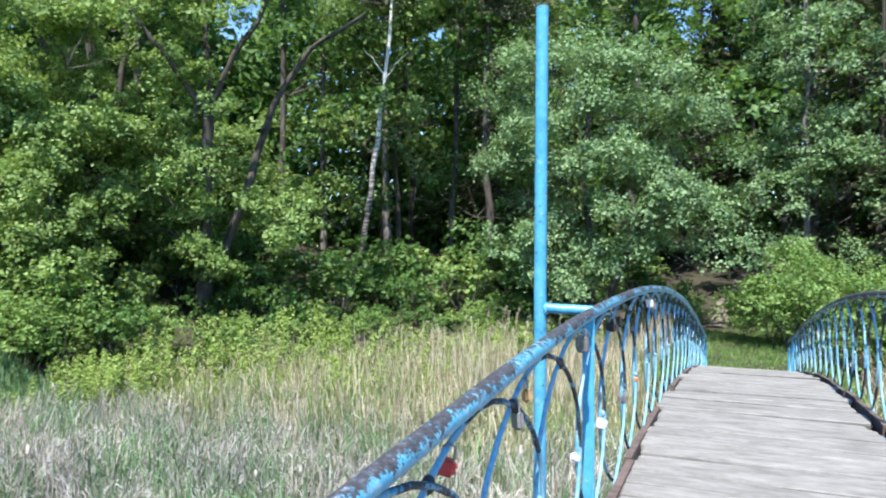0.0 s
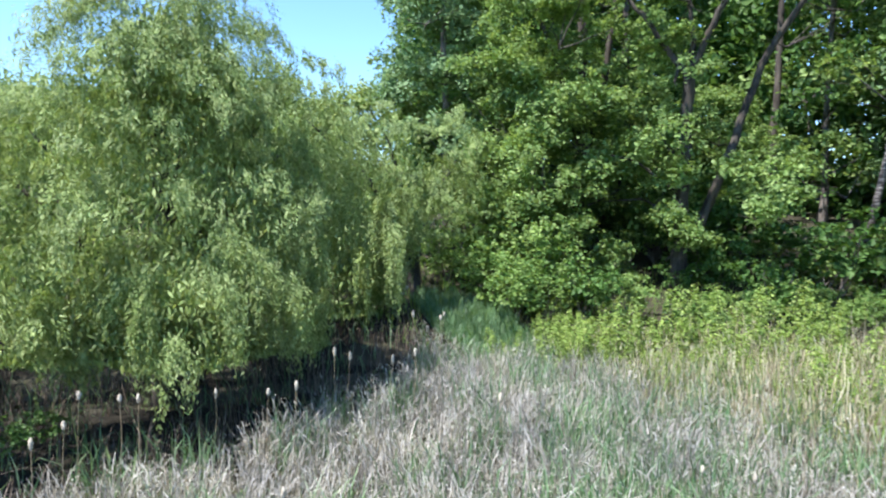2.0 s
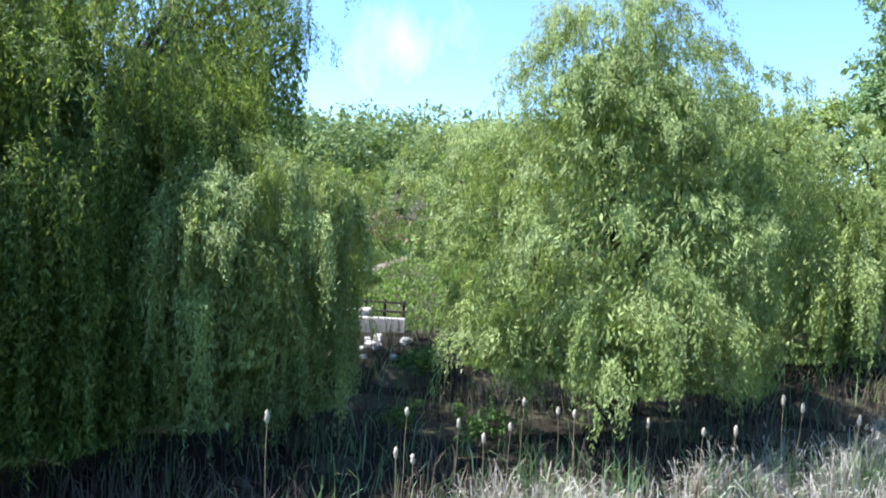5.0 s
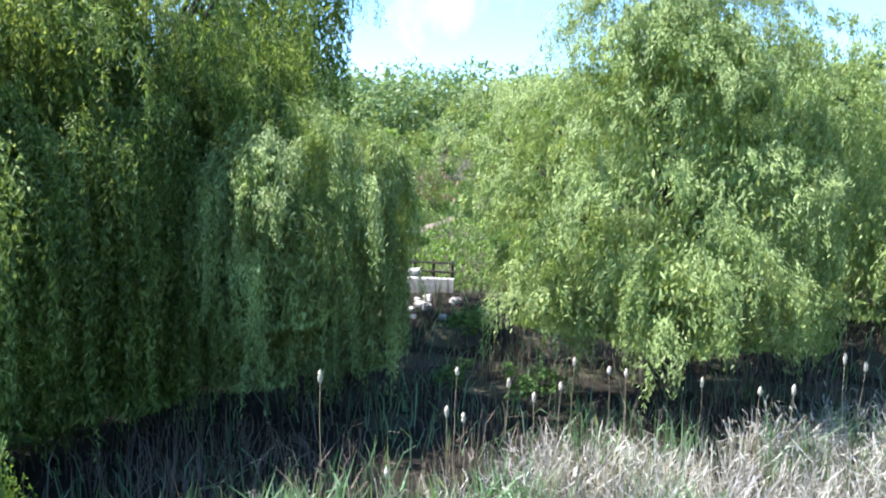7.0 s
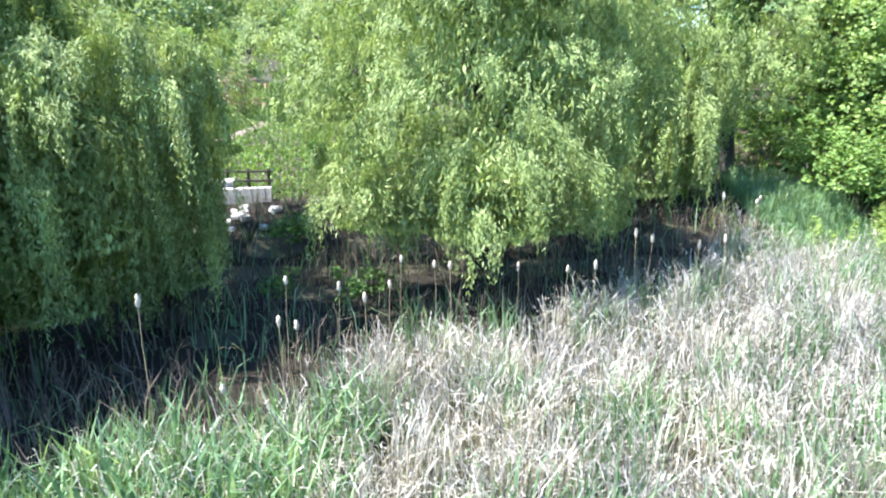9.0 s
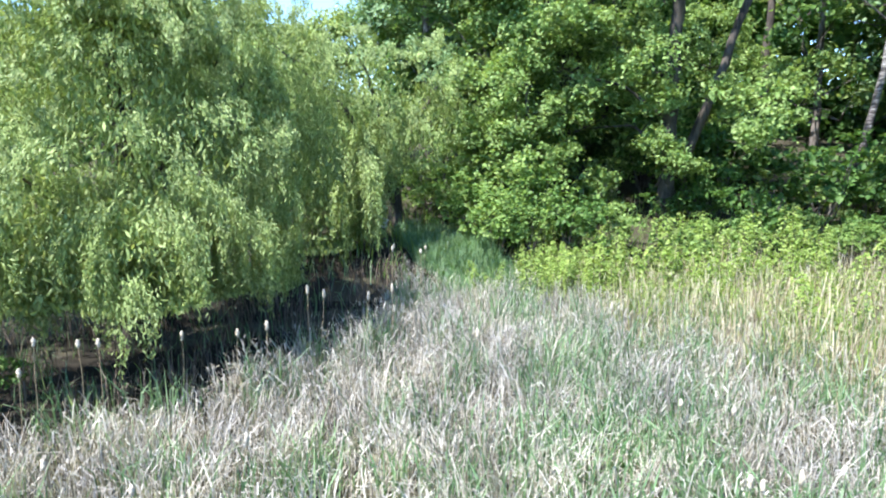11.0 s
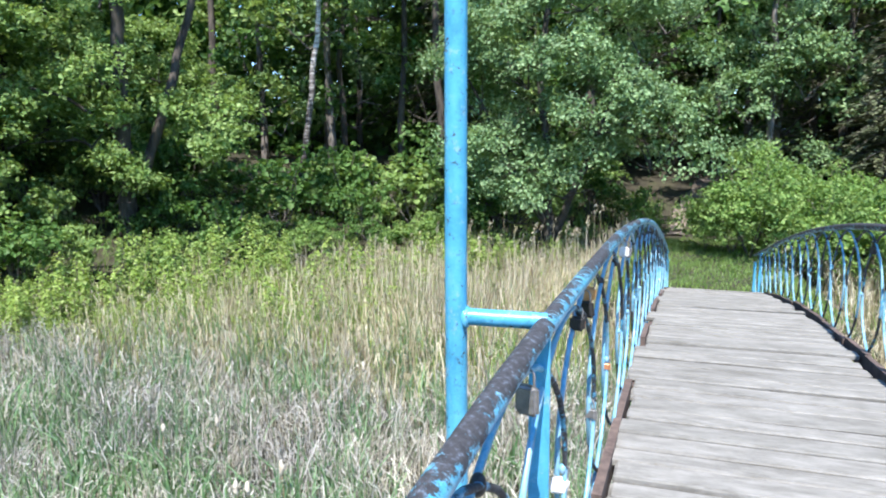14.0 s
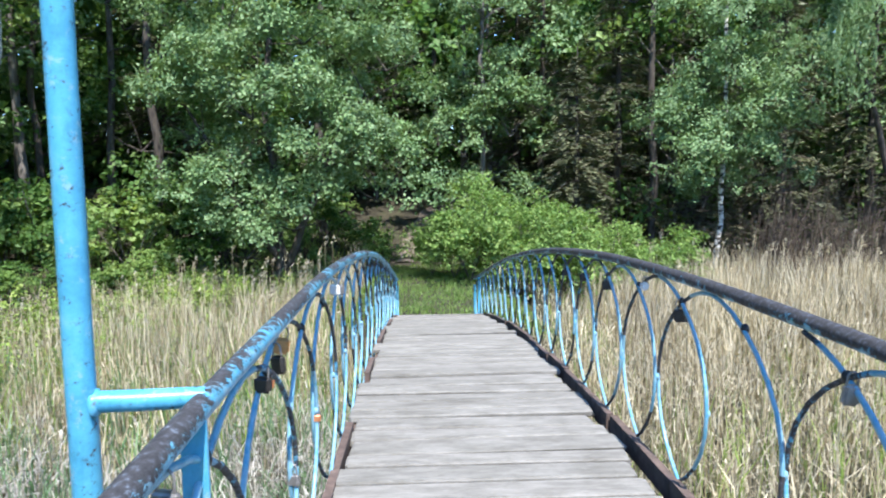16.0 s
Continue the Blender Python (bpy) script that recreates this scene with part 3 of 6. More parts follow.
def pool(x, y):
    """Below zero in the dark, shaded ground under the western willows."""
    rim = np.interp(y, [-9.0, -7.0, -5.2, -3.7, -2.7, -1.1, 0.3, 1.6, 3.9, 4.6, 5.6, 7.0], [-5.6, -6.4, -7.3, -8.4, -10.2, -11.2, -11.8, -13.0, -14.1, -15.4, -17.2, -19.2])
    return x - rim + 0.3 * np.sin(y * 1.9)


tagged(part("mud", grid_mesh("mud", np.arange(-19.0, -4.0, 0.4), np.arange(-13.0, 7.0, 0.4), mud_z), M_MUD), "mud beneath the willows, its black carrying their shade", "mud", kind="structure")


def strip(name, line, half, lift, material, label):
    """A path laid on the land along a line."""
    pts = np.asarray(line, float)
    t = np.linspace(0, 1, 40)
    d = np.linspace(0, 1, len(pts))
    x, y = np.interp(t, d, pts[:, 0]), np.interp(t, d, pts[:, 1])
    tx, ty = np.gradient(x), np.gradient(y)
    l = np.hypot(tx, ty)
    nx, ny = -ty / l, tx / l
    cols = np.linspace(-1, 1, 5)
    wob = 1 + 0.2 * np.sin(t * 23)
    V = []
    for c in cols:
        px, py = x + nx * half * c * wob, y + ny * half * c * wob
        V.append(np.column_stack([px, py, ground_z(px, py) + lift - 0.06 * (abs(c) == 1)]))
    v = np.stack(V, 1).reshape(-1, 3)
    i, j = np.meshgrid(np.arange(39), np.arange(4), indexing="ij")
    a = i * 5 + j
    return tagged(part(name, mesh_of(name, v, np.stack([a, a + 1, a + 6, a + 5], -1).reshape(-1, 4), True), material), label, "path", kind="structure")


strip("path", [(-1.0, 24.5), (-0.8, 27), (-0.4, 30), (0.2, 33), (1.2, 35), (2.5, 37)], 0.4, 0.05, M_EARTH, "trodden earth path climbing from the bridge into the wood")


# ---------------------------------------------------------------- bridge
RAIL_X, L_END = 0.88, 14.0


def deck_z(y):
    return -0.00852 * np.asarray(y, float) ** 2


def rail_z(y):
    y = np.asarray(y, float)
    return np.maximum(1.0 - 0.01399 * (y - 1.0) ** 2 + 0.00002 * (y - 1.0) ** 4, deck_z(y) + 0.22)


bridge = thing("footbridge", "arched footbridge of grey weathered planks with blue steel railings", "footbridge")


def box_mesh(name, sx, sy, sz, bev=0.004, rough=0.0):
    bm = bmesh.new()
    bmesh.ops.create_cube(bm, size=1.0)
    bmesh.ops.scale(bm, vec=(sx, sy, sz), verts=bm.verts)
    if bev:
        bmesh.ops.bevel(bm, geom=bm.edges[:], offset=bev, segments=1, affect='EDGES')
    for v in bm.verts:
        v.co += Vector(rng.normal(size=3) * rough)
    return bm_mesh(name, bm)


def profile_bar(name, x0, x1, d0, d1, fn, y0=-L_END, y1=L_END, n=90):
    """A long bar that follows the arch: x0..x1 wide, from d0 to d1 above the line fn."""
    ys = np.linspace(y0, y1, n)
    z = fn(ys)
    v = np.stack([np.column_stack([np.full(n, x), ys, z + d]) for x, d in ((x0, d0), (x1, d0), (x1, d1), (x0, d1))], 1).reshape(-1, 3)
    i, j = np.meshgrid(np.arange(n - 1), np.arange(4), indexing="ij")
    a, b = i * 4 + j, i * 4 + (j + 1) % 4
    f = np.stack([a, b, b + 4, a + 4], -1).reshape(-1, 4)
    caps = np.array([[0, 3, 2, 1], [4 * n - 4, 4 * n - 3, 4 * n - 2, 4 * n - 1]])
    return mesh_of(name, v, np.concatenate([f, caps]))


def covered(y):
    """Stretches where the planks run out over the edge iron."""
    return math.sin((y - 3.2) * 3.2) > 0.55 or 2.85 < y < 3.5


for sx in (-1, 1):
    part("girder", profile_bar("girder", sx * 0.66 - 0.05, sx * 0.66 + 0.05, -0.27, -0.055, deck_z), M_RUST, bridge, "rusty steel girder")
    ya, k = -L_END, 0
    while ya < L_END - 0.3:
        yb = min(ya + 1.05 + 0.35 * math.sin(k * 2.1), L_END)
        xe = sx * (0.835 + (0.012, -0.006, 0.004, -0.012, 0.008)[k % 5])
        lift = -0.05 if sx < 0 and covered((ya + yb) / 2) else 0.012 + 0.006 * (k % 3)
        part("edge_angle", profile_bar("edge_angle", xe - 0.022, xe + 0.022, -0.11, lift, deck_z, ya + 0.01, yb - 0.01, 8), M_RUST, bridge, "rust-brown angle iron along the deck edge")
        ya, k = yb, k + 1

WIDTHS = (0.2, 0.165, 0.23, 0.19, 0.25, 0.175, 0.21)
PLANKS = [box_mesh("plank", 1.0, w - 0.019, 0.045, 0.009, 0.003) for w in WIDTHS]
y = -L_END + 0.1
k = 0
while y < L_END - 0.2:
    i = int(rng.integers(0, len(WIDTHS)))
    w = WIDTHS[i]
    left, right = (-0.872 if covered(y + w / 2) else -0.80) + rng.normal() * 0.006, 0.745 + rng.normal() * 0.012 + 0.035 * math.sin(y * 2.6) * (1 if k % 9 < 6 else -1)
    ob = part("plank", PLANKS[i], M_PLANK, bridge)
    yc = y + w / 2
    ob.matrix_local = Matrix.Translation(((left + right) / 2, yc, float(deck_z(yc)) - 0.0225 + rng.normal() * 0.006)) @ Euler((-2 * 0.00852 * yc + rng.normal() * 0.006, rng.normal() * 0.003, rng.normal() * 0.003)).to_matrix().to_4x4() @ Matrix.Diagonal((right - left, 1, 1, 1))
    y += w + (0.0, 0.016, 0.002, 0.0, 0.009)[k % 5]
    k += 1


def rail_bar(x, radius=0.029):
    ys = np.linspace(-L_END + 0.2, L_END + 0.15, 130)
    wav = 0.004 * np.sin(ys * 2.3 + x)
    return Tubes(12).add(np.column_stack([np.full(130, x) + wav, ys, rail_z(ys)]), radius, radius, 0.015).mesh("handrail")


def hoop_y(u, pitch):
    return pitch * 1.01 * np.cos(u) * (1 - 0.16 * np.abs(np.sin(u)) ** 3)


def hoop_top(y, off, pitch):
    """Height of the upper half of the hoop whose middle is nearest to y."""
    c = off + (math.floor((y - off) / pitch) + 0.5) * pitch
    u = np.linspace(0, np.pi, 200)
    k = int(np.argmin(np.abs(c + hoop_y(u, pitch) - y)))
    return float(deck_z(y) - 0.10 + (rail_z(y) - deck_z(y) + 0.065) * (0.5 + 0.5 * math.sin(u[k])))


def hoop_mesh(c, x, pitch, paint, broken=False):
    u = np.linspace(0, 2 * np.pi, 33) if not broken else np.radians(np.linspace(98, 262, 18))
    y = c + hoop_y(u, pitch)
    lo, hi = deck_z(y) - 0.10, rail_z(y) - 0.035
    z = lo + (hi - lo) * (0.5 + 0.5 * np.sin(u))
    xx = x + 0.010 * np.cos(u) + rng.normal() * 0.004
    me = Tubes(7).add(np.column_stack([xx, y, z]), 0.0095, 0.0095, 0.02).mesh("hoop")
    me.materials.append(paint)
    me.materials.append(M_HOOP_SHADE)
    # far upper and near lower quarters get the painted shade, with random ends
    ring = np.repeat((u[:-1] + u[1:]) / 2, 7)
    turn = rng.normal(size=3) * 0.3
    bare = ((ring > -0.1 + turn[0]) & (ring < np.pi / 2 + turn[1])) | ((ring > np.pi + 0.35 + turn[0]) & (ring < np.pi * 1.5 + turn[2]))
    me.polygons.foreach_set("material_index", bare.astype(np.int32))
    return me


PITCH = 0.648
for sx, off in ((-1, 0.03), (1, -0.16)):
    rail = part("handrail", rail_bar(sx * RAIL_X), M_RAIL if sx < 0 else M_RAIL_E, bridge, "tubular handrail, blue paint worn to dark metal on top")
    for i in range(-21, 21):
        c = off + (i + 0.5) * PITCH
        if -13.2 < c < 13.4:
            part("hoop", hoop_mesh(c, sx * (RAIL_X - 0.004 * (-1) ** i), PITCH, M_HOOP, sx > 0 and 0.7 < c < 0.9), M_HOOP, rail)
    for i in range(-20, 21):
        c = off + i * PITCH
        if -13 < c < 13:
            for high in (True, False):
                bm = bmesh.new()
                bmesh.ops.create_uvsphere(bm, u_segments=8, v_segments=6, radius=0.016 if high else 0.0125)
                bmesh.ops.scale(bm, vec=(1.1, 1.2, 1.5), verts=bm.verts)
                o = part("weld", bm_mesh("weld", bm, True), M_BLACK if high else M_HOOP, rail)
                cc = c if high else c + PITCH / 2
                o.location = (sx * RAIL_X, cc, hoop_top(c, off, PITCH) if high else float(deck_z(cc) - 0.10 + (rail_z(cc) - deck_z(cc) + 0.065) * 0.5))
    for yp in (-12.9, -4.3, -0.02, 12.9) if sx < 0 else (-12.9, -4.3, 12.9):
        zt, zb = float(rail_z(yp)) - 0.01, float(deck_z(yp)) - 0.2
        o = part("flat_post", box_mesh("flat_post", 0.058, 0.012, zt - zb, 0.002), M_BLUE, rail, "flat blue steel upright")
        o.location = (sx * (RAIL_X + 0.004), yp, (zt + zb) / 2)
for sx in (-1, 1):
    for ye in (-L_END, L_END):
        o = part("end_post", Tubes(10).add([(sx * 0.88, ye, -2.2), (sx * 0.88, ye, -1.2), (sx * 0.88, ye, -0.95)], 0.03, 0.03, 0.01).mesh("end_post"), M_BLUE, bridge, "short blue end post")

pole = thing("pole", "tall blue painted steel pole clamped beside the handrail", "pole", (-1.131, 0.01, -2.85))
part("shaft", Tubes(16).add([(0, 0, 0), (0, 0, 2), (0, 0, 4), (0.01, 0, 5.36)], 0.0325, 0.031, 0.008).mesh("shaft"), M_POLE, pole)
part("cap", Tubes(16).add([(0.01, 0, 5.35), (0.01, 0, 5.37)], 0.031, 0.004).mesh("cap"), M_POLE, pole)
part("crossbar", Tubes(12).add([(0.02, 0.0, 3.86), (0.12, 0.02, 3.855), (0.25, 0.05, 3.85)], 0.0245, 0.0245, 0.012).mesh("crossbar"), M_POLE, pole, "short blue bar between pole and handrail")


bm = bmesh.new()
bmesh.ops.create_uvsphere(bm, u_segments=10, v_segments=8, radius=0.029)
bmesh.ops.scale(bm, vec=(0.55, 1.0, 1.0), verts=bm.verts)
for v in bm.verts:
    v.co *= 1 + 0.12 * rng.normal()
o = part("weld", bm_mesh("weld", bm, True), M_POLE, pole)
o.location = (0.031, 0.0, 3.857)


# ---------------------------------------------------------------- trees
def tree(name, label, category, at, limb_tubes, crown_mesh, bark, leaf, group=""):
    """limb_tubes: the trunk, then limbs, then perhaps twigs."""
    t = thing(name, label, category, (at[0], at[1], float(ground_z(at[0], at[1])) - 0.05), group)
    for i, tb in enumerate(limb_tubes):
        nm = "trunk" if i == 0 else "limb"
        if len(tb.v) > 1:
            tagged(part("twig", tb.mesh("twig"), M_BARK if name == "birch" else bark, t), kind="stuff")
        else:
            part(nm, tb.mesh(nm), bark, t)
    if crown_mesh:
        part("crown", crown_mesh, leaf, t)
    return t


def shifted(me, d):
    me.transform(Matrix.Translation(d))
    return me


def willow(at, label, domes, limbs, r0, leaf=M_WILLOW, step=0.05, size=0.10, width=0.021, fill=3.4, long=0.2, falls=(), loose=0.42, bulk=1.0, curtain=1.4, cover=0.6, drape=0.55):
    """domes and limbs in world places."""
    reseed(abs(at[0]) * 100 + abs(at[1]) * 10)
    z = float(ground_z(*at)) - 0.05
    tb = []
    for pts, ra, rb in limbs:
        p = np.asarray(pts, float) - np.array([at[0], at[1], z])
        dense = np.concatenate([bend(p[i], p[i + 1], 5, 0, 0.05)[:-1] for i in range(len(p) - 1)] + [p[-1:]])
        tb.append(Tubes(8).add(dense, ra, rb, 0.06))
    me = shifted(hanging("crown", domes, step, size, width, 8, fill, long, falls, loose, bulk, curtain, cover, drape), (-at[0], -at[1], -z))
    return tree("willow", label, "tree", at, tb, me, M_BARK, leaf)


def limbs_to(at, domes, r0, fork=1.6):
    """A trunk and limbs that reach into each dome."""
    z = float(ground_z(*at)) - 0.05
    out = [([(at[0], at[1], z), (at[0] + 0.1, at[1] - 0.1, z + fork)], r0, r0 * 0.8)]
    for (cx, cy, rad, top, rim, low, n) in domes:
        s = (at[0] + 0.1, at[1] - 0.1, z + fork - 0.15)
        e = (cx, cy, top - 1.0)
        m = (s[0] * 0.55 + e[0] * 0.45, s[1] * 0.55 + e[1] * 0.45, s[2] * 0.4 + e[2] * 0.6)
        out.append(([s, m, e], r0 * 0.5, r0 * 0.08))
    return out


W1 = [(-15.4, -1.2, 2.9, 5.2, 2.2, -1.0, 3600), (-15.1, -1.0, 2.2, 5.7, 3.6, 0.6, 3600), (-15.2, -0.9, 1.6, 6.0, 4.6, 2.6, 4200), (-13.2, -2.6, 1.5, 1.8, 0.2, -2.0, 1100), (-12.6, -1.0, 1.4, 1.2, -0.2, -2.1, 1000), (-16.9, -4.5, 1.5, 3.5, 2.2, -0.3, 1400), (-16.4, -3.4, 1.6, 3.9, 2.2, 0.0, 800), (-14.7, 1.2, 1.4, 3.5, 1.6, -2.4, 1000), (-15.2, 1.2, 1.3, 4.7, 3.4, 1.0, 500), (-13.5, -0.9, 2.0, 3.4, 1.3, -1.0, 1300),
      (-13.9, -2.4, 0.9, 0.9, -0.3, -2.1, 420), (-13.6, -0.2, 1.4, 1.0, -0.3, -2.2, 672)]
willow((-15.6, -1.0), "weeping willow in full yellow-green leaf at the reeds' edge", W1, limbs_to((-15.6, -1.0), W1, 0.28), 0.28, curtain=2.6,
       falls=[(-12.9, -3.08, 0.66, -2.36, 0.3), (-12.72, -2.51, -0.75, -2.16, 0.2), (-13.16, -3.69, -0.25, -1.1, 0.3), (-12.89, -0.77, -0.13, -1.8, 0.2), (-12.57, -0.09, 0.49, -1.7, 0.28), (-13.05, -1.26, -0.26, -0.96, 0.25), (-12.71, 0.22, 0.02, -1.25, 0.24), (-12.88, 1.15, -0.26, -2.07, 0.24), (-12.95, 1.6, -0.45, -2.0, 0.24)])
W2 = [(-20.6, 6.0, 2.4, 4.8, 2.6, -1.0, 1400), (-20.8, 9.0, 1.4, 4.4, 2.6, 0.4, 700), (-20.0, 3.2, 2.3, 5.0, 2.4, -1.4, 1200), (-18.9, 5.3, 0.9, 2.4, 0.8, -2.2, 700), (-19.6, 7.3, 1.2, 3.4, 1.8, -0.3, 560), (-18.6, 3.8, 1.5, 2.6, 0.3, -2.4, 800)]
willow((-21.2, 7.4), "weeping willow with a dark leaning trunk on the far bank", W2, limbs_to((-21.2, 7.4), W2, 0.26, 1.4), 0.26, step=0.07, size=0.12, width=0.028,
       falls=[(-18.71, 3.33, 1.04, -1.36, 0.26), (-18.71, 4.00, 0.89, -1.88, 0.30), (-18.72, 4.57, 0.73, -1.65, 0.34), (-18.75, 5.06, 1.46, -1.94, 0.26), (-18.78, 5.52, 1.16, -1.77, 0.30), (-18.80, 6.00, 1.00, -1.67, 0.34), (-18.88, 6.31, 1.61, -0.91, 0.26), (-18.88, 7.00, 2.09, 0.50, 0.30), (-18.2, 5.7, 1.7, -0.9, 0.34), (-18.5, 5.0, 1.2, -1.9, 0.32), (-18.4, 4.5, 1.5, -1.3, 0.3), (-18.3, 1.7, 1.9, -2.4, 0.36), (-18.5, 2.5, 1.5, -2.3, 0.36), (-18.4, 3.3, 1.2, -2.1, 0.34), (-18.1, 5.0, 1.5, -2.1, 0.32), (-17.9, 5.25, 1.1, -2.2, 0.28)])
W3 = [(-12.0, -6.8, 1.05, 2.5, 1.4, -1.7, 1100), (-11.0, -7.5, 1.2, 2.1, 1.0, -1.8, 1200), (-12.6, -6.0, 0.9, 2.0, 1.0, -0.6, 900), (-11.1, -7.5, 1.0, 2.2, 1.4, -1.9, 700), (-12.8, -7.5, 1.2, 2.0, 1.1, -1.0, 600), (-12.0, -7.2, 0.8, 0.9, 0.5, -2.85, 600), (-11.0, -7.8, 0.9, 0.9, 0.5, -2.85, 600), (-12.4, -6.4, 0.7, 0.7, 0.3, -2.85, 400), (-14.2, -7.2, 0.9, 2.2, 1.0, -1.1, 450)]
willow((-12.6, -6.6), "low weeping willow drooping over shaded mud", W3, limbs_to((-12.6, -6.6), W3, 0.18), 0.18, fill=3.6, long=0.45, curtain=2.6,
       falls=[(-10.8, -6.7, 1.9, 0.2, 0.24), (-11.14, -6.34, 2.13, -0.9, 0.26), (-11.51, -5.85, 1.87, -1.23, 0.22), (-11.81, -5.55, 1.69, -1.48, 0.18), (-11.6, -6.9, 0.2, -2.9, 0.3), (-12.2, -6.3, 0.2, -2.9, 0.3), (-11.3, -7.3, 0.0, -2.9, 0.3), (-12.5, -6.9, 0.2, -2.9, 0.32), (-11.9, -6.5, -0.2, -2.85, 0.3), (-12.5, -5.7, 0.0, -2.3, 0.26)])
W4 = [(-6.9, -10.2, 1.1, 4.2, 2.8, -2.75, 480), (-14.0, -12.0, 3.0, 9.2, 5.0, -1.0, 1600), (-12.9, -9.3, 1.6, 6.0, 3.8, -1.8, 1000), (-10.4, -11.5, 2.5, 7.6, 3.8, -2.2, 1900), (-10.4, -10.3, 1.7, 6.0, 2.8, -2.3, 873), (-8.3, -11.6, 2.3, 6.2, 3.8, -2.3, 1310), (-16.1, -9.2, 1.4, 8.2, 6.0, 1.6, 1700), (-14.8, -9.9, 1.7, 7.8, 5.2, 1.0, 1500), (-9.0, -9.8, 1.5, 4.4, 2.2, -2.75, 700), (-7.2, -12.8, 1.9, 5.6, 3.6, -2.75, 600), (-11.4, -9.2, 1.3, 5.2, 3.0, -2.75, 700),
      (-9.6, -9.4, 1.4, 2.0, 1.3, -2.85, 600), (-8.2, -10.2, 1.4, 2.4, 1.7, -2.85, 600), (-6.6, -10.4, 1.0, 1.4, 0.7, -2.85, 350), (-11.0, -8.9, 1.0, 2.9, 1.7, -2.85, 700), (-12.3, -8.7, 1.1, 3.5, 2.2, -2.85, 700), (-9.7, -9.0, 0.9, 2.2, 1.2, -2.85, 500)]
willow((-11.8, -11.2), "large weeping willow hanging to the ground, shade in its leaf colour", W4, limbs_to((-11.8, -11.2), W4, 0.35, 2.2), 0.35, M_WILLOW_SHADE, step=0.082, size=0.105, width=0.022, fill=6.0, long=0.6, loose=0.55, bulk=1.1, curtain=3.6, cover=1.5, drape=1.7,
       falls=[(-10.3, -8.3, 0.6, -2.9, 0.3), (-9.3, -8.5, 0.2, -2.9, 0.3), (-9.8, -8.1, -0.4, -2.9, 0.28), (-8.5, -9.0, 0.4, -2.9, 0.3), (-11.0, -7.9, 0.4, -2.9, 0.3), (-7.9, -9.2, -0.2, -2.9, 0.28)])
W5 = [(-5.4, -7.75, 0.24, -0.84, -1.02, -2.5, 680)]
willow((-5.4, -7.75), "small sunlit willow bush among cattails", W5, limbs_to((-5.4, -7.75), W5, 0.05, 0.5), 0.05, leaf=M_BUSH, step=0.036, size=0.075, width=0.017)
W6 = [(14.6, 20.2, 2.4, 9.5, 6.0, 1.8, 500), (17.4, 20.8, 2.6, 8.6, 5.4, 1.4, 500), (12.6, 19.8, 1.3, 7.4, 5.4, 2.6, 320)]
willow((15.6, 21.4), "pale weeping willow above bare thicket", W6, limbs_to((15.6, 21.4), W6, 0.25, 3.0), 0.25, leaf=M_SALLOW, step=0.08, size=0.13, width=0.03,
       falls=[(12.4 + 0.62 * i, 19.4 + 0.5 * (i % 3), 7.6 + 1.3 * math.sin(i * 1.9), 2.6 + 0.9 * math.sin(i * 2.7), 0.22) for i in range(11)])


def broadleaf(name, label, at, limbs, blobs, bark, leaf, per=34, clump=0.42, size=0.11, droop=0.0, group="", sub=9):
    """limbs: point lists and radii; blobs: centre, radii, sprays; all from the tree's foot."""
    reseed(abs(at[0]) * 100 + abs(at[1]) * 10)
    tb = []
    for pts, ra, rb in limbs:
        p = np.asarray(pts, float)
        dense = np.concatenate([bend(p[i], p[i + 1], 6, 0, 0.05)[:-1] for i in range(len(p) - 1)] + [p[-1:]])
        tb.append(Tubes(8).add(dense, ra, rb, 0.06))
    twigs = Tubes(5)
    for c, r, n in blobs:
        d = sphere_dirs(4) * np.array(r) * 0.75 + np.array(c)
        for e in d:
            twigs.add(bend(np.array(c) - np.array([0, 0, r[2] * 0.5]), e, 4, 0, 0.06), 0.03, 0.008)
    return tree(name, label, "tree", at, tb + [twigs], crown("crown", blobs, per, clump, size, droop, sub), bark, leaf, group)


